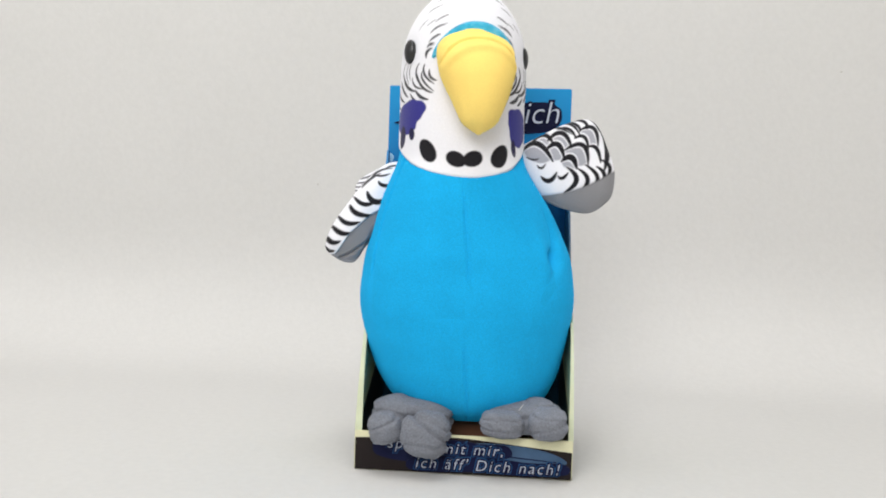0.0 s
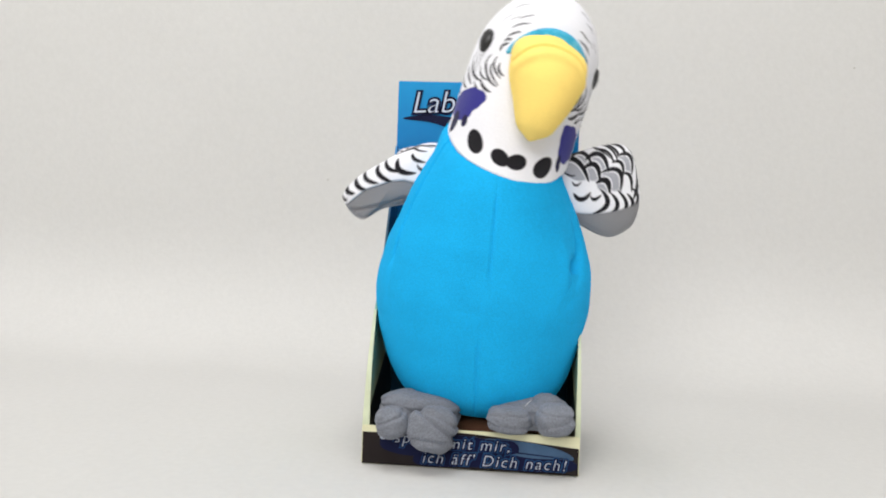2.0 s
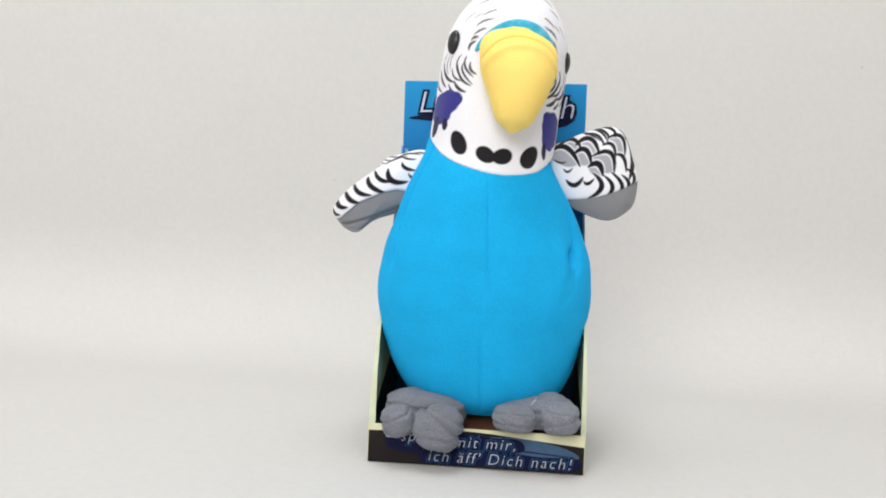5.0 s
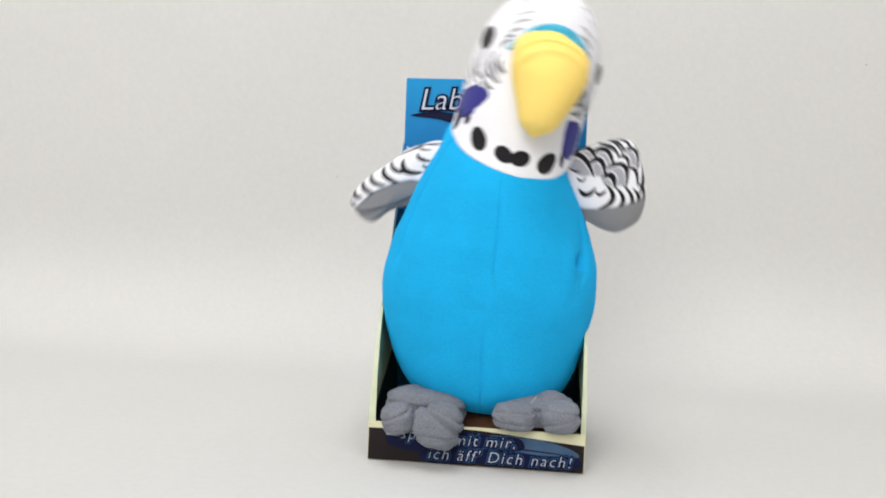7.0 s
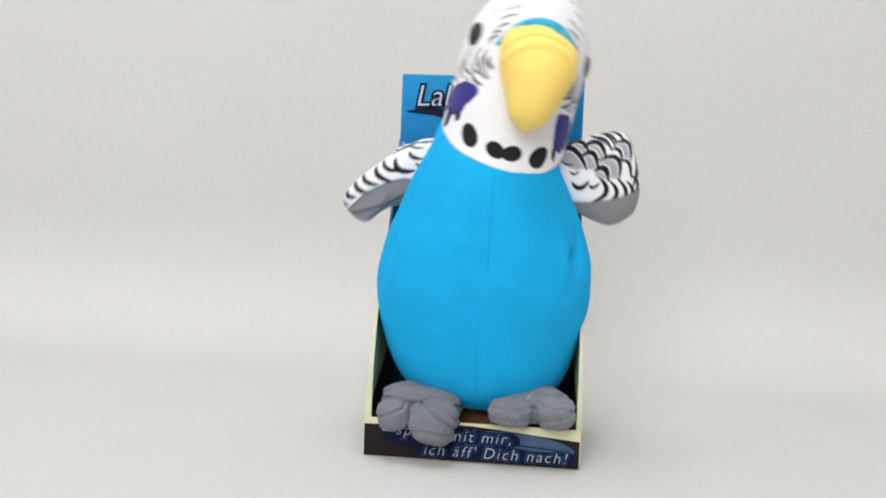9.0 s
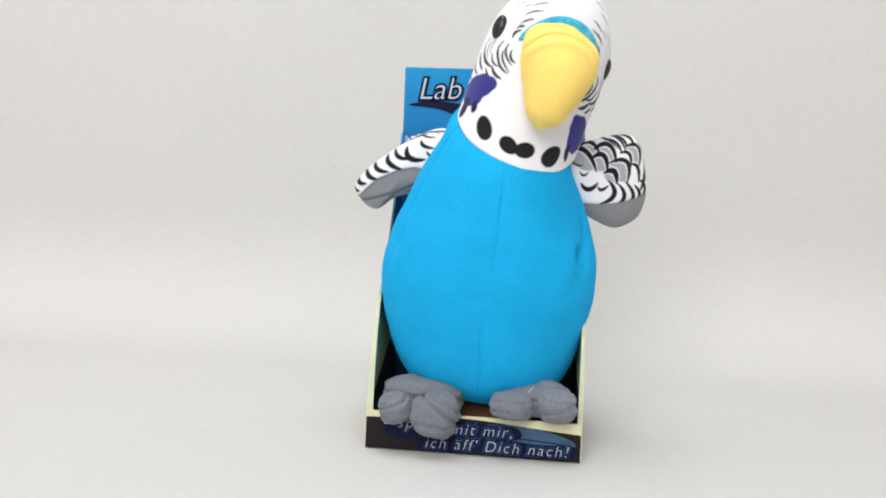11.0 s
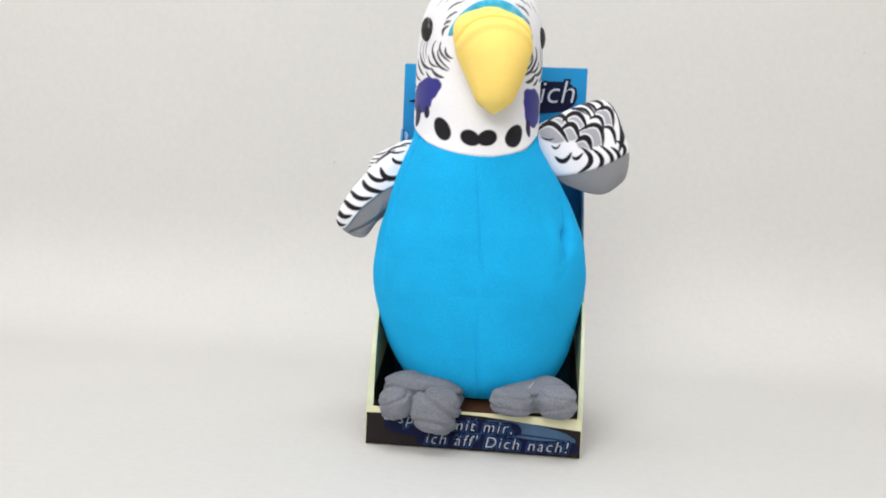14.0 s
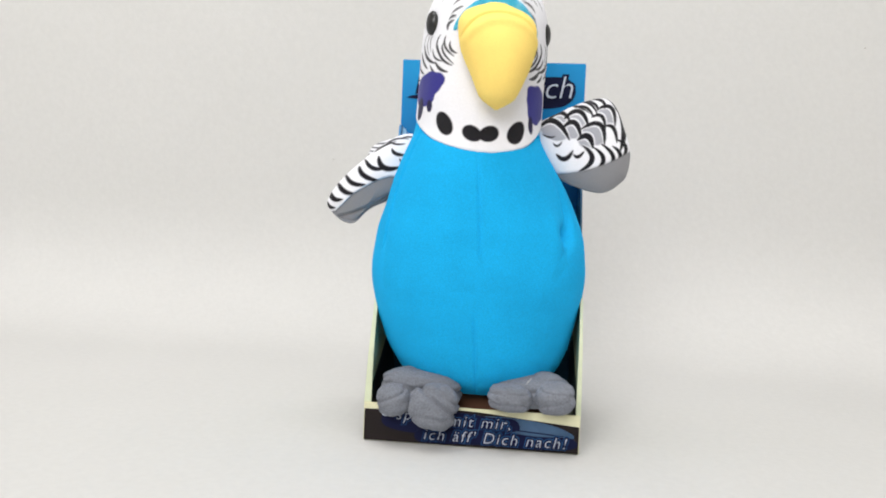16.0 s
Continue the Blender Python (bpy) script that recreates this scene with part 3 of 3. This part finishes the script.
def build_head(toy):
    theta = np.linspace(-math.pi, math.pi, 520, endpoint=False)
    v = np.linspace(0, 1, 240)
    th, vv = np.meshgrid(theta, v)
    low = collar(th) - 0.0012
    crown, dome = 0.3425, 0.280
    # even steps up the side, then round over the dome
    cut = 0.66
    a = np.clip((vv - cut) / (1 - cut), 0, 1) * math.pi / 2
    zz = np.where(vv < cut, low + (dome - low) * vv / cut, dome + (crown - dome) * np.sin(a))
    r = np.where(vv < cut, half_width(np.minimum(zz, dome)), 0.0448 * np.cos(a) ** 0.95)
    r = np.maximum(r, 0.0001)
    r = r + 0.0008 - 0.0024 * np.exp(-((zz - low) / 0.0013) ** 2)
    r = r + 0.0005 * ripple(th * 4, zz * 80) * np.clip((crown - zz) / 0.02, 0, 1)
    # hollow seam lines in front of the eyes, cheeks a little full
    r = r + 0.0012 * np.exp(-((th + 0.7) / 0.3) ** 2 - ((zz - 0.245) / 0.014) ** 2)
    pts = skin(th, zz, r) - np.array(PIVOT)
    cols = head_print(th * 46.0 + 1.3, zz * 1000, np.degrees(th) + 1.6)
    head = hang("head", grid_mesh("head", pts, colours=cols), PRINTED, toy, "white plush head with black bars, violet cheeks and throat spots")
    head.location = PIVOT - BASE
    return head


def build_beak(head):
    zs = 0.2315 + (0.3020 - 0.2315) / (0.3025 - 0.2305) * (np.array([0.2305, 0.2325, 0.237, 0.243, 0.251, 0.26, 0.27, 0.28, 0.289, 0.296, 0.3005, 0.3025]) - 0.2305)
    wide = smooth_curve(zs, [0.002, 0.0080, 0.0116, 0.0143, 0.0175, 0.0214, 0.0250, 0.0262, 0.0262, 0.0222, 0.0150, 0.003], 0.0022)
    front = smooth_curve(zs, [0.060, 0.0655, 0.070, 0.0740, 0.0772, 0.0785, 0.0782, 0.0760, 0.0705, 0.0625, 0.055, 0.049], 0.0025)
    rear = smooth_curve(zs, [0.056, 0.053, 0.050, 0.046, 0.040, 0.034, 0.03, 0.03, 0.03, 0.032, 0.036, 0.042], 0.0025)
    ang = np.linspace(-math.pi, math.pi, 120, endpoint=False)
    v = np.linspace(0, 1, 120)
    z = 0.2313 + (0.3022 - 0.2313) * (0.5 - 0.5 * np.cos(v * math.pi))
    aa, zz = np.meshgrid(ang, z)
    mid, deep = (front(zz) + rear(zz)) / 2, (front(zz) - rear(zz)) / 2
    tip = np.sqrt(np.clip(1 - (1 - np.clip((zz - 0.2310) / 0.0095, 0, 1)) ** 2, 0.001, 1))
    x = wide(zz) * tip * np.sin(aa)
    d = mid + deep * tip * np.cos(aa)
    # sewn fold that runs over the top in an arc
    fold = 0.2925 - 14.0 * (x - 0.001) ** 2 - 14000.0 * np.abs(x - 0.001) ** 4
    d = d - 0.0030 * np.exp(-((zz - fold) / 0.0012) ** 2) * (np.cos(aa) > 0) + 0.0030 * np.exp(-((zz - fold + 0.005) / 0.004) ** 2) * (np.cos(aa) > 0)
    x = x + 0.0018 * np.clip((0.285 - zz) / 0.03, 0, 1)
    d = d + 0.0003 * ripple(aa * 5, zz * 140)
    pts = np.stack([x, -d, zz], -1)
    mesh = grid_mesh("beak", pts, cap_first=True, cap_last=True)
    mesh.transform(Matrix.Translation((-0.0105, 0.04, 0)) @ pose(0, 0, 0, 0, 0, 13.5))
    mesh.transform(Matrix.Translation(-PIVOT))
    hang("beak", mesh, YELLOW_PLUSH, head, "large yellow plush beak curving down to a blunt point")


def build_cere(head):
    """The cyan brow band that frames the top of the beak."""
    n, m = 70, 20
    s = np.linspace(-1, 1, n)
    ang = np.linspace(0, 2 * math.pi, m, endpoint=False)
    ss, aa = np.meshgrid(s, ang, indexing="ij")
    phi = radians(17) + ss * radians(41)
    rad = 0.0068 * np.sqrt(np.clip(1 - ss**2, 0.002, 1)) ** 0.7
    zc = 0.3020 - 0.0165 * np.abs(ss) ** 2.2
    dist = 0.0452 + 0.0030 * np.cos(aa) * np.sqrt(np.clip(1 - ss**2, 0.01, 1)) + 0.0002 * ripple(ss * 30, aa * 3)
    back = np.clip((zc - 0.295) / 0.0475, 0, 1) ** 2 * 0.004
    dist = dist - back
    x = -0.0100 + dist * np.sin(phi)
    y = 0.04 - dist * np.cos(phi)
    z = zc + rad * np.sin(aa)
    pts = np.stack([x, y, z], -1) - np.array(PIVOT)
    hang("cere", grid_mesh("cere", pts, cap_first=True, cap_last=True), CYAN_PLUSH, head, "cyan plush brow band above the beak")


def build_eye(head, theta, z):
    bm = bmesh.new()
    bmesh.ops.create_uvsphere(bm, u_segments=28, v_segments=18, radius=1)
    for v in bm.verts:
        v.co = Vector((v.co.x * 0.0056, v.co.y * 0.0036, v.co.z * 0.0084))
    for f in bm.faces:
        f.smooth = True
    eye = part("eye", bm, EYE_BLACK, head, "glossy black oval eye")
    a = radians(theta)
    r = 0.0448
    eye.matrix_local = pose(-0.0100 + r * math.sin(a) - PIVOT.x, 0.04 - r * math.cos(a) - PIVOT.y, z - PIVOT.z, 0, 0, theta)


def pillow(outline, thick, colour_of, folds, lean=0.0, count=400, rings=84):
    """A stuffed flap with the outline (x, z) in mm, its colours by place."""
    ring = closed_spline(outline, count)
    centre = ring.mean(0)
    rho = np.sin(np.linspace(0, 1, rings) * math.pi / 2)
    rho[0] = 0.003
    full = np.concatenate([rho, rho[::-1][1:]])
    side = np.concatenate([-np.ones(rings), np.ones(rings - 1)])
    pts = np.zeros((len(full), count, 3))
    flat = centre + (ring - centre)[None] * full[:, None, None]
    pts[..., 0], pts[..., 2] = flat[..., 0], flat[..., 1]
    bulge = thick * np.sqrt(np.clip(1 - full**2.6, 0, 1))
    pts[..., 1] = side[:, None] * bulge[:, None] + 0.5 * ripple(flat[..., 0] / 6, flat[..., 1] / 5)
    pts[..., 1] += folds(flat[..., 0], flat[..., 1]) * (side[:, None] < 0) * np.clip((1 - full) / 0.06, 0, 1)[:, None]
    pts[..., 1] += lean * (flat[..., 1] - centre[1])
    cols = colour_of(flat[..., 0], flat[..., 1], side[:, None] * np.ones(count))
    return pts * 0.001, cols




def near_wing_colours(x, z, side):
    """White front edge, scalloped feathers fanning out from it, grey lining below."""
    col = np.ones(x.shape + (3,)) * np.array(WHITE)
    # feathers with a bold dark rim, those nearest the shoulder silvery inside
    inner = (
        ((36, 227), (46, 232), (57, 219), 3.6, 1), ((42, 233), (50, 239), (57, 232), 3.2, 1), ((53, 234), (63, 240), (70, 229), 3.2, 1), ((52, 227), (60, 231.5), (65, 221), 3.4, 1),
        ((65, 227), (78, 231), (82, 217), 3.0, 1), ((63, 219), (70, 222), (74, 214), 3.8, 1), ((75, 214), (82, 206), (76, 197), 2.8, 0),
        ((80, 217), (89, 208), (84, 199), 2.6, 0), ((67, 215), (74, 206), (66, 197), 3.2, 0), ((88, 216), (94, 210), (91, 202), 2.6, 0), ((72, 236), (79, 237), (82, 228), 2.4, 0), ((60, 243), (68, 243), (73, 236), 2.2, 0),
    )
    outer = (
        ((46, 241), (57, 245), (70, 239), 1.8, 0), ((58, 247), (69, 247), (76, 238), 1.9, 0), ((76, 242), (86, 244), (89, 231), 2.8, 1), ((82, 230), (88, 229), (91, 219), 2.6, 0),
        ((70, 250), (79, 249), (81, 243), 2.4, 0), ((66, 250), (74, 246), (76, 241), 2.0, 0), ((80, 254), (88, 249), (90, 243), 3.6, 0), ((89, 246), (96, 233), (94, 214), 4.2, 0), ((91, 221), (98, 216), (95, 207), 2.6, 0),
    )
    for start, through_at, end, wide, filled in outer + inner:
        if filled:
            a, m, b = (np.array(p, float) for p in (start, through_at, end))
            chord, rise = (a + b) / 2, m - (a + b) / 2
            turn = math.degrees(math.atan2(b[1] - a[1], b[0] - a[0]))
            vane = oval(x, z, *(chord + 0.25 * rise), np.hypot(*(b - a)) * 0.46, max(np.hypot(*rise) * 0.8, 3.2), turn)
            col = blend(col, SILVER, step_in(vane, 0.6))
    for start, through_at, end, wide, filled in outer + inner:
        col = blend(col, WHITE, step_in(stroke(x, z, start, through_at, end, wide * 1.1 + 2.4), 0.4))
    for start, through_at, end, wide, filled in outer + inner:
        col = blend(col, INK, step_in(stroke(x, z, start, through_at, end, wide * 1.2), 0.4))
    # plain white by the shoulder, with short ticks
    col = blend(col, WHITE, step_in(inside(x, z, [(30, 222), (38, 221), (47, 217), (55, 212), (60, 207), (62, 199), (58, 192), (48, 190), (32, 200)]), 0.5))
    for start, through_at, end, wide in (((49, 208), (55, 205), (60, 211), 3.6), ((61, 208.5), (64, 207), (68, 211), 2.6), ((46, 216), (49, 214), (52, 217), 1.8), ((38, 222), (43, 220), (47, 221), 1.4)):
        col = blend(col, INK, step_in(stroke(x, z, start, through_at, end, wide), 0.4))
    low = z - (194.5 + 0.05 * (x - 50) + 0.0062 * (x - 50) ** 2)
    col = blend(col, GREY, step_in(low, 0.5))
    return np.where((side > 0)[..., None], np.array(GREY), col)


def far_wing_colours(x, z, side):
    """White with curved dark ticks in rows, grey lining on the inner side."""
    col = np.ones(x.shape + (3,)) * np.array(WHITE)
    front = (
        ((-79.5, 194), (-75, 187), (-65, 190), 3.8), ((-90, 184), (-86.5, 178), (-76, 177), 3.4), ((-101, 169), (-97, 164), (-91, 164), 3.4), ((-72, 202), (-69, 199), (-62, 200), 2.6),
        ((-87, 190), (-82.5, 185), (-75, 186.5), 3.0), ((-97, 176), (-93, 171), (-85, 172), 3.2), ((-104, 161), (-102, 157), (-97, 158), 3.2), ((-74, 207), (-70, 206), (-64, 208), 1.4),
        ((-106, 155), (-104, 151), (-100, 151), 2.6), ((-66, 196), (-62, 194), (-56, 196), 2.0),
    )
    rear = (((-82, 197), (-77, 203), (-70, 208), 1.2), ((-76, 204), (-70, 210), (-62, 212), 1.2), ((-67, 211), (-61, 214), (-54, 213), 1.2))
    for start, through_at, end, wide in front + rear:
        col = blend(col, INK, step_in(stroke(x, z, start, through_at, end, 1.15 * wide), 0.4))
    grey = z - np.interp(x, [-106, -99, -91, -78, -70, -60], [146, 149, 164, 177, 182, 184])
    col = blend(col, GREY, step_in(grey, 0.5))
    return np.where((side > 0)[..., None], np.array(GREY), col)


def rear_feather_colours(x, z, side):
    """White and grey with thin dark lines that fan back."""
    col = np.ones(x.shape + (3,)) * np.array(WHITE)
    way = (x + 62) * 0.62 - (z - 200) * 0.78
    out = (x + 62) * 0.78 + (z - 200) * 0.62
    t = np.mod((way + 0.02 * out**2) / 3.4, 1.0)
    return blend(col, INK, step_in((np.abs(t - 0.5) - 0.19) * 3.4, 0.4) * 0.9)


def far_wing_folds(x, z):
    """The lining hangs in two folds under the white edge."""
    edge = z - np.interp(x, [-106, -99, -91, -78, -70, -60], [146, 149, 164, 177, 182, 184])
    fold = z - np.interp(x, [-98, -90, -77, -66], [144.5, 149, 159, 170])
    return 2.2 * step_in(edge, 1.2) + 2.4 * np.exp(-((fold / 1.3) ** 2)) + 1.5 * step_in(fold, 1.0)


def near_wing_folds(x, z):
    """The lining is drawn in under the white edge."""
    return 1.5 * step_in(z - (194.5 + 0.05 * (x - 50) + 0.0062 * (x - 50) ** 2), 1.2)


def build_wing(toy, outline, thick, colours, folds, hinge, depth, label, lean, stretch=1.0):
    pts, cols = pillow(outline, thick, colours, folds, lean)
    pts = (pts - np.array((hinge[0], 0.0, hinge[1]))) * np.array((stretch, 1, 1))
    mesh = grid_mesh("wing", pts, colours=cols)
    wing = hang("wing", mesh, PRINTED, toy, label)
    at = Vector((hinge[0], depth, hinge[1])) - PIVOT
    wing.location = at + PIVOT - BASE
    return wing, at


def lobe(bm, at, size, turn=(0, 0, 0), rough=0.05, power=0.85, creases=0.05, tucks=()):
    """Adds one stuffed lobe, wrinkled like sewn plush, to a bmesh. tucks: sewn creases (side, up, offset, depth, width)."""
    made = bmesh.ops.create_uvsphere(bm, u_segments=84, v_segments=56, radius=1)
    m = pose(*at, *turn)
    seed = Vector(at) * 90
    for v in made["verts"]:
        c = Vector([math.copysign(abs(q) ** power, q) for q in v.co])
        k = rough * (noise.noise(c * 1.6 + seed) + 0.4 * noise.noise(c * 4 + seed))
        fold = abs(noise.noise(Vector((c.x * 0.9, c.y, c.z * 1.7)) * 0.95 + seed))
        k -= creases * max(0.0, 1 - fold * 6.5)
        sway_of = 0.12 * noise.noise(c * 1.3 - seed)
        for side, up, offset, depth, wide in tucks:
            k -= depth * math.exp(-(((c.x * side + c.z * up - offset + sway_of) / wide) ** 2))
        c *= 1 + k
        v.co = m @ Vector((c.x * size[0], c.y * size[1], c.z * size[2]))
    for f in bm.faces:
        f.smooth = True


def build_foot(toy, instep, toes, label):
    bm = bmesh.new()
    for at, size, turn, power, tucks in instep:
        lobe(bm, Vector(at) - BASE, size, turn, 0.05, power, 0.05, tucks)
    foot = part("foot", bm, GREY_PLUSH, toy, label)
    for at, size, turn, power, tucks in toes:
        bm = bmesh.new()
        lobe(bm, Vector(at) - BASE, size, turn, 0.07, power, 0.04, tucks)
        part("toe", bm, GREY_PLUSH, foot)
    return foot


def build_toy():
    toy = tagged(new("plush_budgie"), "blue and white plush budgie toy sitting in the display box", "plush toy")
    toy.location = BASE
    belly = build_lower_body(toy)
    body = build_upper_body(toy)
    head = build_head(toy)
    build_beak(head)
    build_cere(head)
    build_eye(head, -51, 0.2912)
    build_eye(head, 79, 0.2905)
    near, near_at = build_wing(
        toy,
        [(34, 214), (31.5, 227.4), (50.2, 239.6), (67.6, 248.2), (81.0, 251.3), (90.1, 245.4), (98.3, 226.5), (102.2, 214.4), (101.5, 199.3), (97.2, 190.9), (84.0, 182.5), (64.8, 185.7), (50.1, 193.5)],
        13, near_wing_colours, near_wing_folds, (0.040, 0.218), 0.045, "raised wing with scalloped black and white feathers and grey lining", 0.1,
    )
    far, far_at = build_wing(
        toy,
        [(-42, 207), (-48, 217), (-60.5, 217.0), (-70, 211.5), (-80, 200.5), (-89, 188), (-100, 170.5), (-105.1, 155.1), (-101.2, 148.0), (-92.5, 142.8), (-84.5, 143.5), (-77, 155.0), (-66, 164.0), (-54, 172), (-44, 185)],
        12, far_wing_colours, far_wing_folds, (-0.060, 0.210), 0.045, "drooping wing with black ticks on white and grey lining", 0.0, 1.095,
    )
    pts, cols = pillow([(-80, 184), (-84, 194), (-82, 202), (-75, 208), (-65, 213.5), (-54, 215), (-56, 200), (-72, 186)], 4, rear_feather_colours, lambda x, z: 0 * x, 0.0, 200, 40)
    mesh = grid_mesh("rear_feathers", (pts - np.array((-0.060, -0.008, 0.210))) * np.array((1.095, 1, 1)), colours=cols)
    hang("rear_feathers", mesh, PRINTED, far, "thin striped feathers behind the wing edge")
    build_foot(
        toy,
        [((-0.0360, 0.009, 0.0378), (0.0290, 0.018, 0.0130), (0, 2, 0), 0.72, ((0.05, 1, 0.15, 0.10, 0.12),)), ((-0.0470, 0.008, 0.0412), (0.0150, 0.016, 0.0105), (0, -6, 0), 0.9, ())],
        [
            ((-0.0530, -0.0070, 0.0322), (0.0124, 0.0125, 0.0112), (8, -8, 0), 0.86, ((-0.35, 1, 0.42, 0.10, 0.10), (0.2, 1, -0.45, 0.06, 0.09))),
            ((-0.0250, -0.0110, 0.0300), (0.0174, 0.0120, 0.0160), (-6, 6, 0), 0.84, ((0.55, 0.84, 0.34, 0.19, 0.10), (0.4, 0.9, 0.62, 0.10, 0.09), (-0.12, 1, -0.52, 0.10, 0.10))),
        ],
        "lumpy grey plush foot hanging over the box front",
    )
    foot = build_foot(
        toy,
        [((0.0405, 0.013, 0.0395), (0.0290, 0.019, 0.0118), (0, -2, 0), 0.75, ((0.0, 1, 0.2, 0.08, 0.12),)), ((0.0515, 0.011, 0.0450), (0.0125, 0.014, 0.0085), (0, 8, 0), 0.9, ())],
        [
            ((0.0262, -0.0065, 0.0382), (0.0150, 0.0120, 0.0092), (0, 3, 0), 0.74, ((0.05, 1, -0.32, 0.08, 0.14), (-0.1, 1, 0.5, 0.05, 0.1))),
            ((0.0572, -0.0065, 0.0398), (0.0134, 0.0125, 0.0112), (0, -5, 0), 0.8, ((-0.25, 1, -0.22, 0.08, 0.13), (0.3, 1, 0.45, 0.07, 0.09))),
        ],
        "grey plush foot with two stuffed toes",
    )
    bm = bmesh.new()
    lobe(bm, Vector((0.0385, -0.0125, 0.0515)) - BASE, (0.0003, 0.0003, 0.0028), (0, 38, 0), creases=0.0)
    part("thread", bm, THREAD, foot, "loose pale thread")
    return belly, body, head, (near, near_at), (far, far_at)


build_place()
build_box()
BELLY, CHEST, HEAD, NEAR, FAR = build_toy()


# ---- what moves ----
# seconds and how far the chest has swung over, 0 upright to 1 leaning
SWINGS = [
    (0, -0.03), (0.1, -0.01), (0.2, 0.43), (0.3, 0.92), (0.4, 1.02), (0.5, 0.42), (0.6, 0.0), (0.7, 0.12), (0.8, 0.70), (0.9, 0.75), (1.2, 0.75), (1.9, 0.77),
    (2.0, 0.89), (2.1, 1.03), (2.2, 0.5), (2.3, 0.06), (2.4, 0.0), (2.6, 0.0), (3.9, 0.01), (4.0, 0.04), (4.1, 0.6), (4.2, 1.0),
    (4.3, 1.0), (4.4, 0.5), (4.5, 0.06), (4.6, 0.06), (4.7, 0.25), (4.8, 0.37), (5.0, 0.37), (6.3, 0.37), (6.4, 0.62), (6.5, 0.95), (6.6, 1.04), (6.7, 0.4),
    (6.8, 0.0), (6.9, 0.17), (7.0, 0.82), (7.1, 1.08), (7.2, 1.06), (7.3, 0.98), (7.5, 0.96), (8.8, 0.96), (8.9, 0.94), (9.0, 0.70), (9.1, 0.22), (9.2, -0.04),
    (9.3, 0.05), (9.4, 0.4), (9.5, 0.88), (9.6, 1.02), (9.8, 0.98), (11.6, 0.98), (11.7, 1.05), (11.8, 0.82), (11.9, 0.36), (12.0, -0.02), (12.1, 0.4), (12.2, 0.93),
    (12.3, 1.07), (12.4, 0.5), (12.5, 0.03), (12.6, 0.0), (12.8, 0.0), (14.1, 0.0), (14.2, 0.09), (14.3, 0.7), (14.4, 1.06), (14.5, 0.88), (14.6, 0.32),
    (14.7, 0.02), (14.8, 0.11), (14.9, 0.13), (15.2, 0.16), (15.6, 0.16), (16.0, 0.11),
]
# seconds and how far the drooping wing lifts against the chest, in degrees
FAR_LIFTS = [
    (0, 0), (0.2, 3), (0.4, 9), (0.6, 0), (0.8, 5), (0.9, 6.5), (1.9, 6.5), (2.1, 10), (2.3, 3), (2.4, 3), (3.9, 3), (4.2, 8), (4.5, 2), (4.8, 11), (6.3, 12),
    (6.5, 2), (6.6, 10), (6.8, 2), (7.0, 5), (7.1, 12), (7.3, 15), (8.8, 15), (9.0, 5), (9.2, 0), (9.5, 4), (9.8, 3), (11.6, 3), (11.7, 8), (12.0, 3), (12.3, 9),
    (12.5, 2), (14.1, 2), (14.4, 10), (14.5, 8), (14.7, 4), (14.9, 9), (16.0, 9),
]
BACK, LIFT, SLIP = 15.0, 4.5, 0.006  # degrees by which the raised wing folds back and rises, and metres it draws in, over a full swing

OPEN = 24.0  # degrees by which the drooping wing points forward until it opens in a swing


def at_joint(joint, degrees, origin):
    """A bend about a joint, for a part whose origin lies elsewhere."""
    j = joint - origin
    return pose(j.x, j.y, j.z, 0, degrees, 0) @ Matrix.Translation(-j)


def belly_pose(s):
    return at_joint(ROOT, BEND_BELLY * s, BASE)


def chest_pose(s):
    return belly_pose(s) @ at_joint(PIVOT, BEND_CHEST * s, BASE) @ Matrix.Translation(PIVOT - BASE)


def head_pose(s):
    # the neck gives a little as the head drops over
    return Matrix.Translation((0.0022 * s, 0, -0.0014 * s)) @ chest_pose(s) @ at_joint(NECK, BEND_HEAD * s, PIVOT)


def shoulder_pose(s):
    j = PIVOT - BASE
    return pose(j.x, j.y, j.z, 0, SWAY * s, 0)


def motions():
    walk(BELLY, [(t, belly_pose(s)) for t, s in SWINGS])
    walk(CHEST, [(t, chest_pose(s)) for t, s in SWINGS])
    walk(HEAD, [(t, head_pose(s)) for t, s in SWINGS])
    wing, hinge = NEAR
    walk(wing, [(t, shoulder_pose(s) @ pose(hinge.x - SLIP * s, hinge.y, hinge.z, 0, -LIFT * s, BACK * s)) for t, s in SWINGS])
    wing, hinge = FAR
    times = sorted({t for t, _ in SWINGS} | {t for t, _ in FAR_LIFTS})
    swing = np.interp(times, *zip(*SWINGS))
    lift = np.interp(times, *zip(*FAR_LIFTS))
    walk(wing, [(t, shoulder_pose(s) @ pose(hinge.x, hinge.y, hinge.z, 0, a, OPEN * (1 - s))) for t, s, a in zip(times, swing.tolist(), lift.tolist())])


motions()
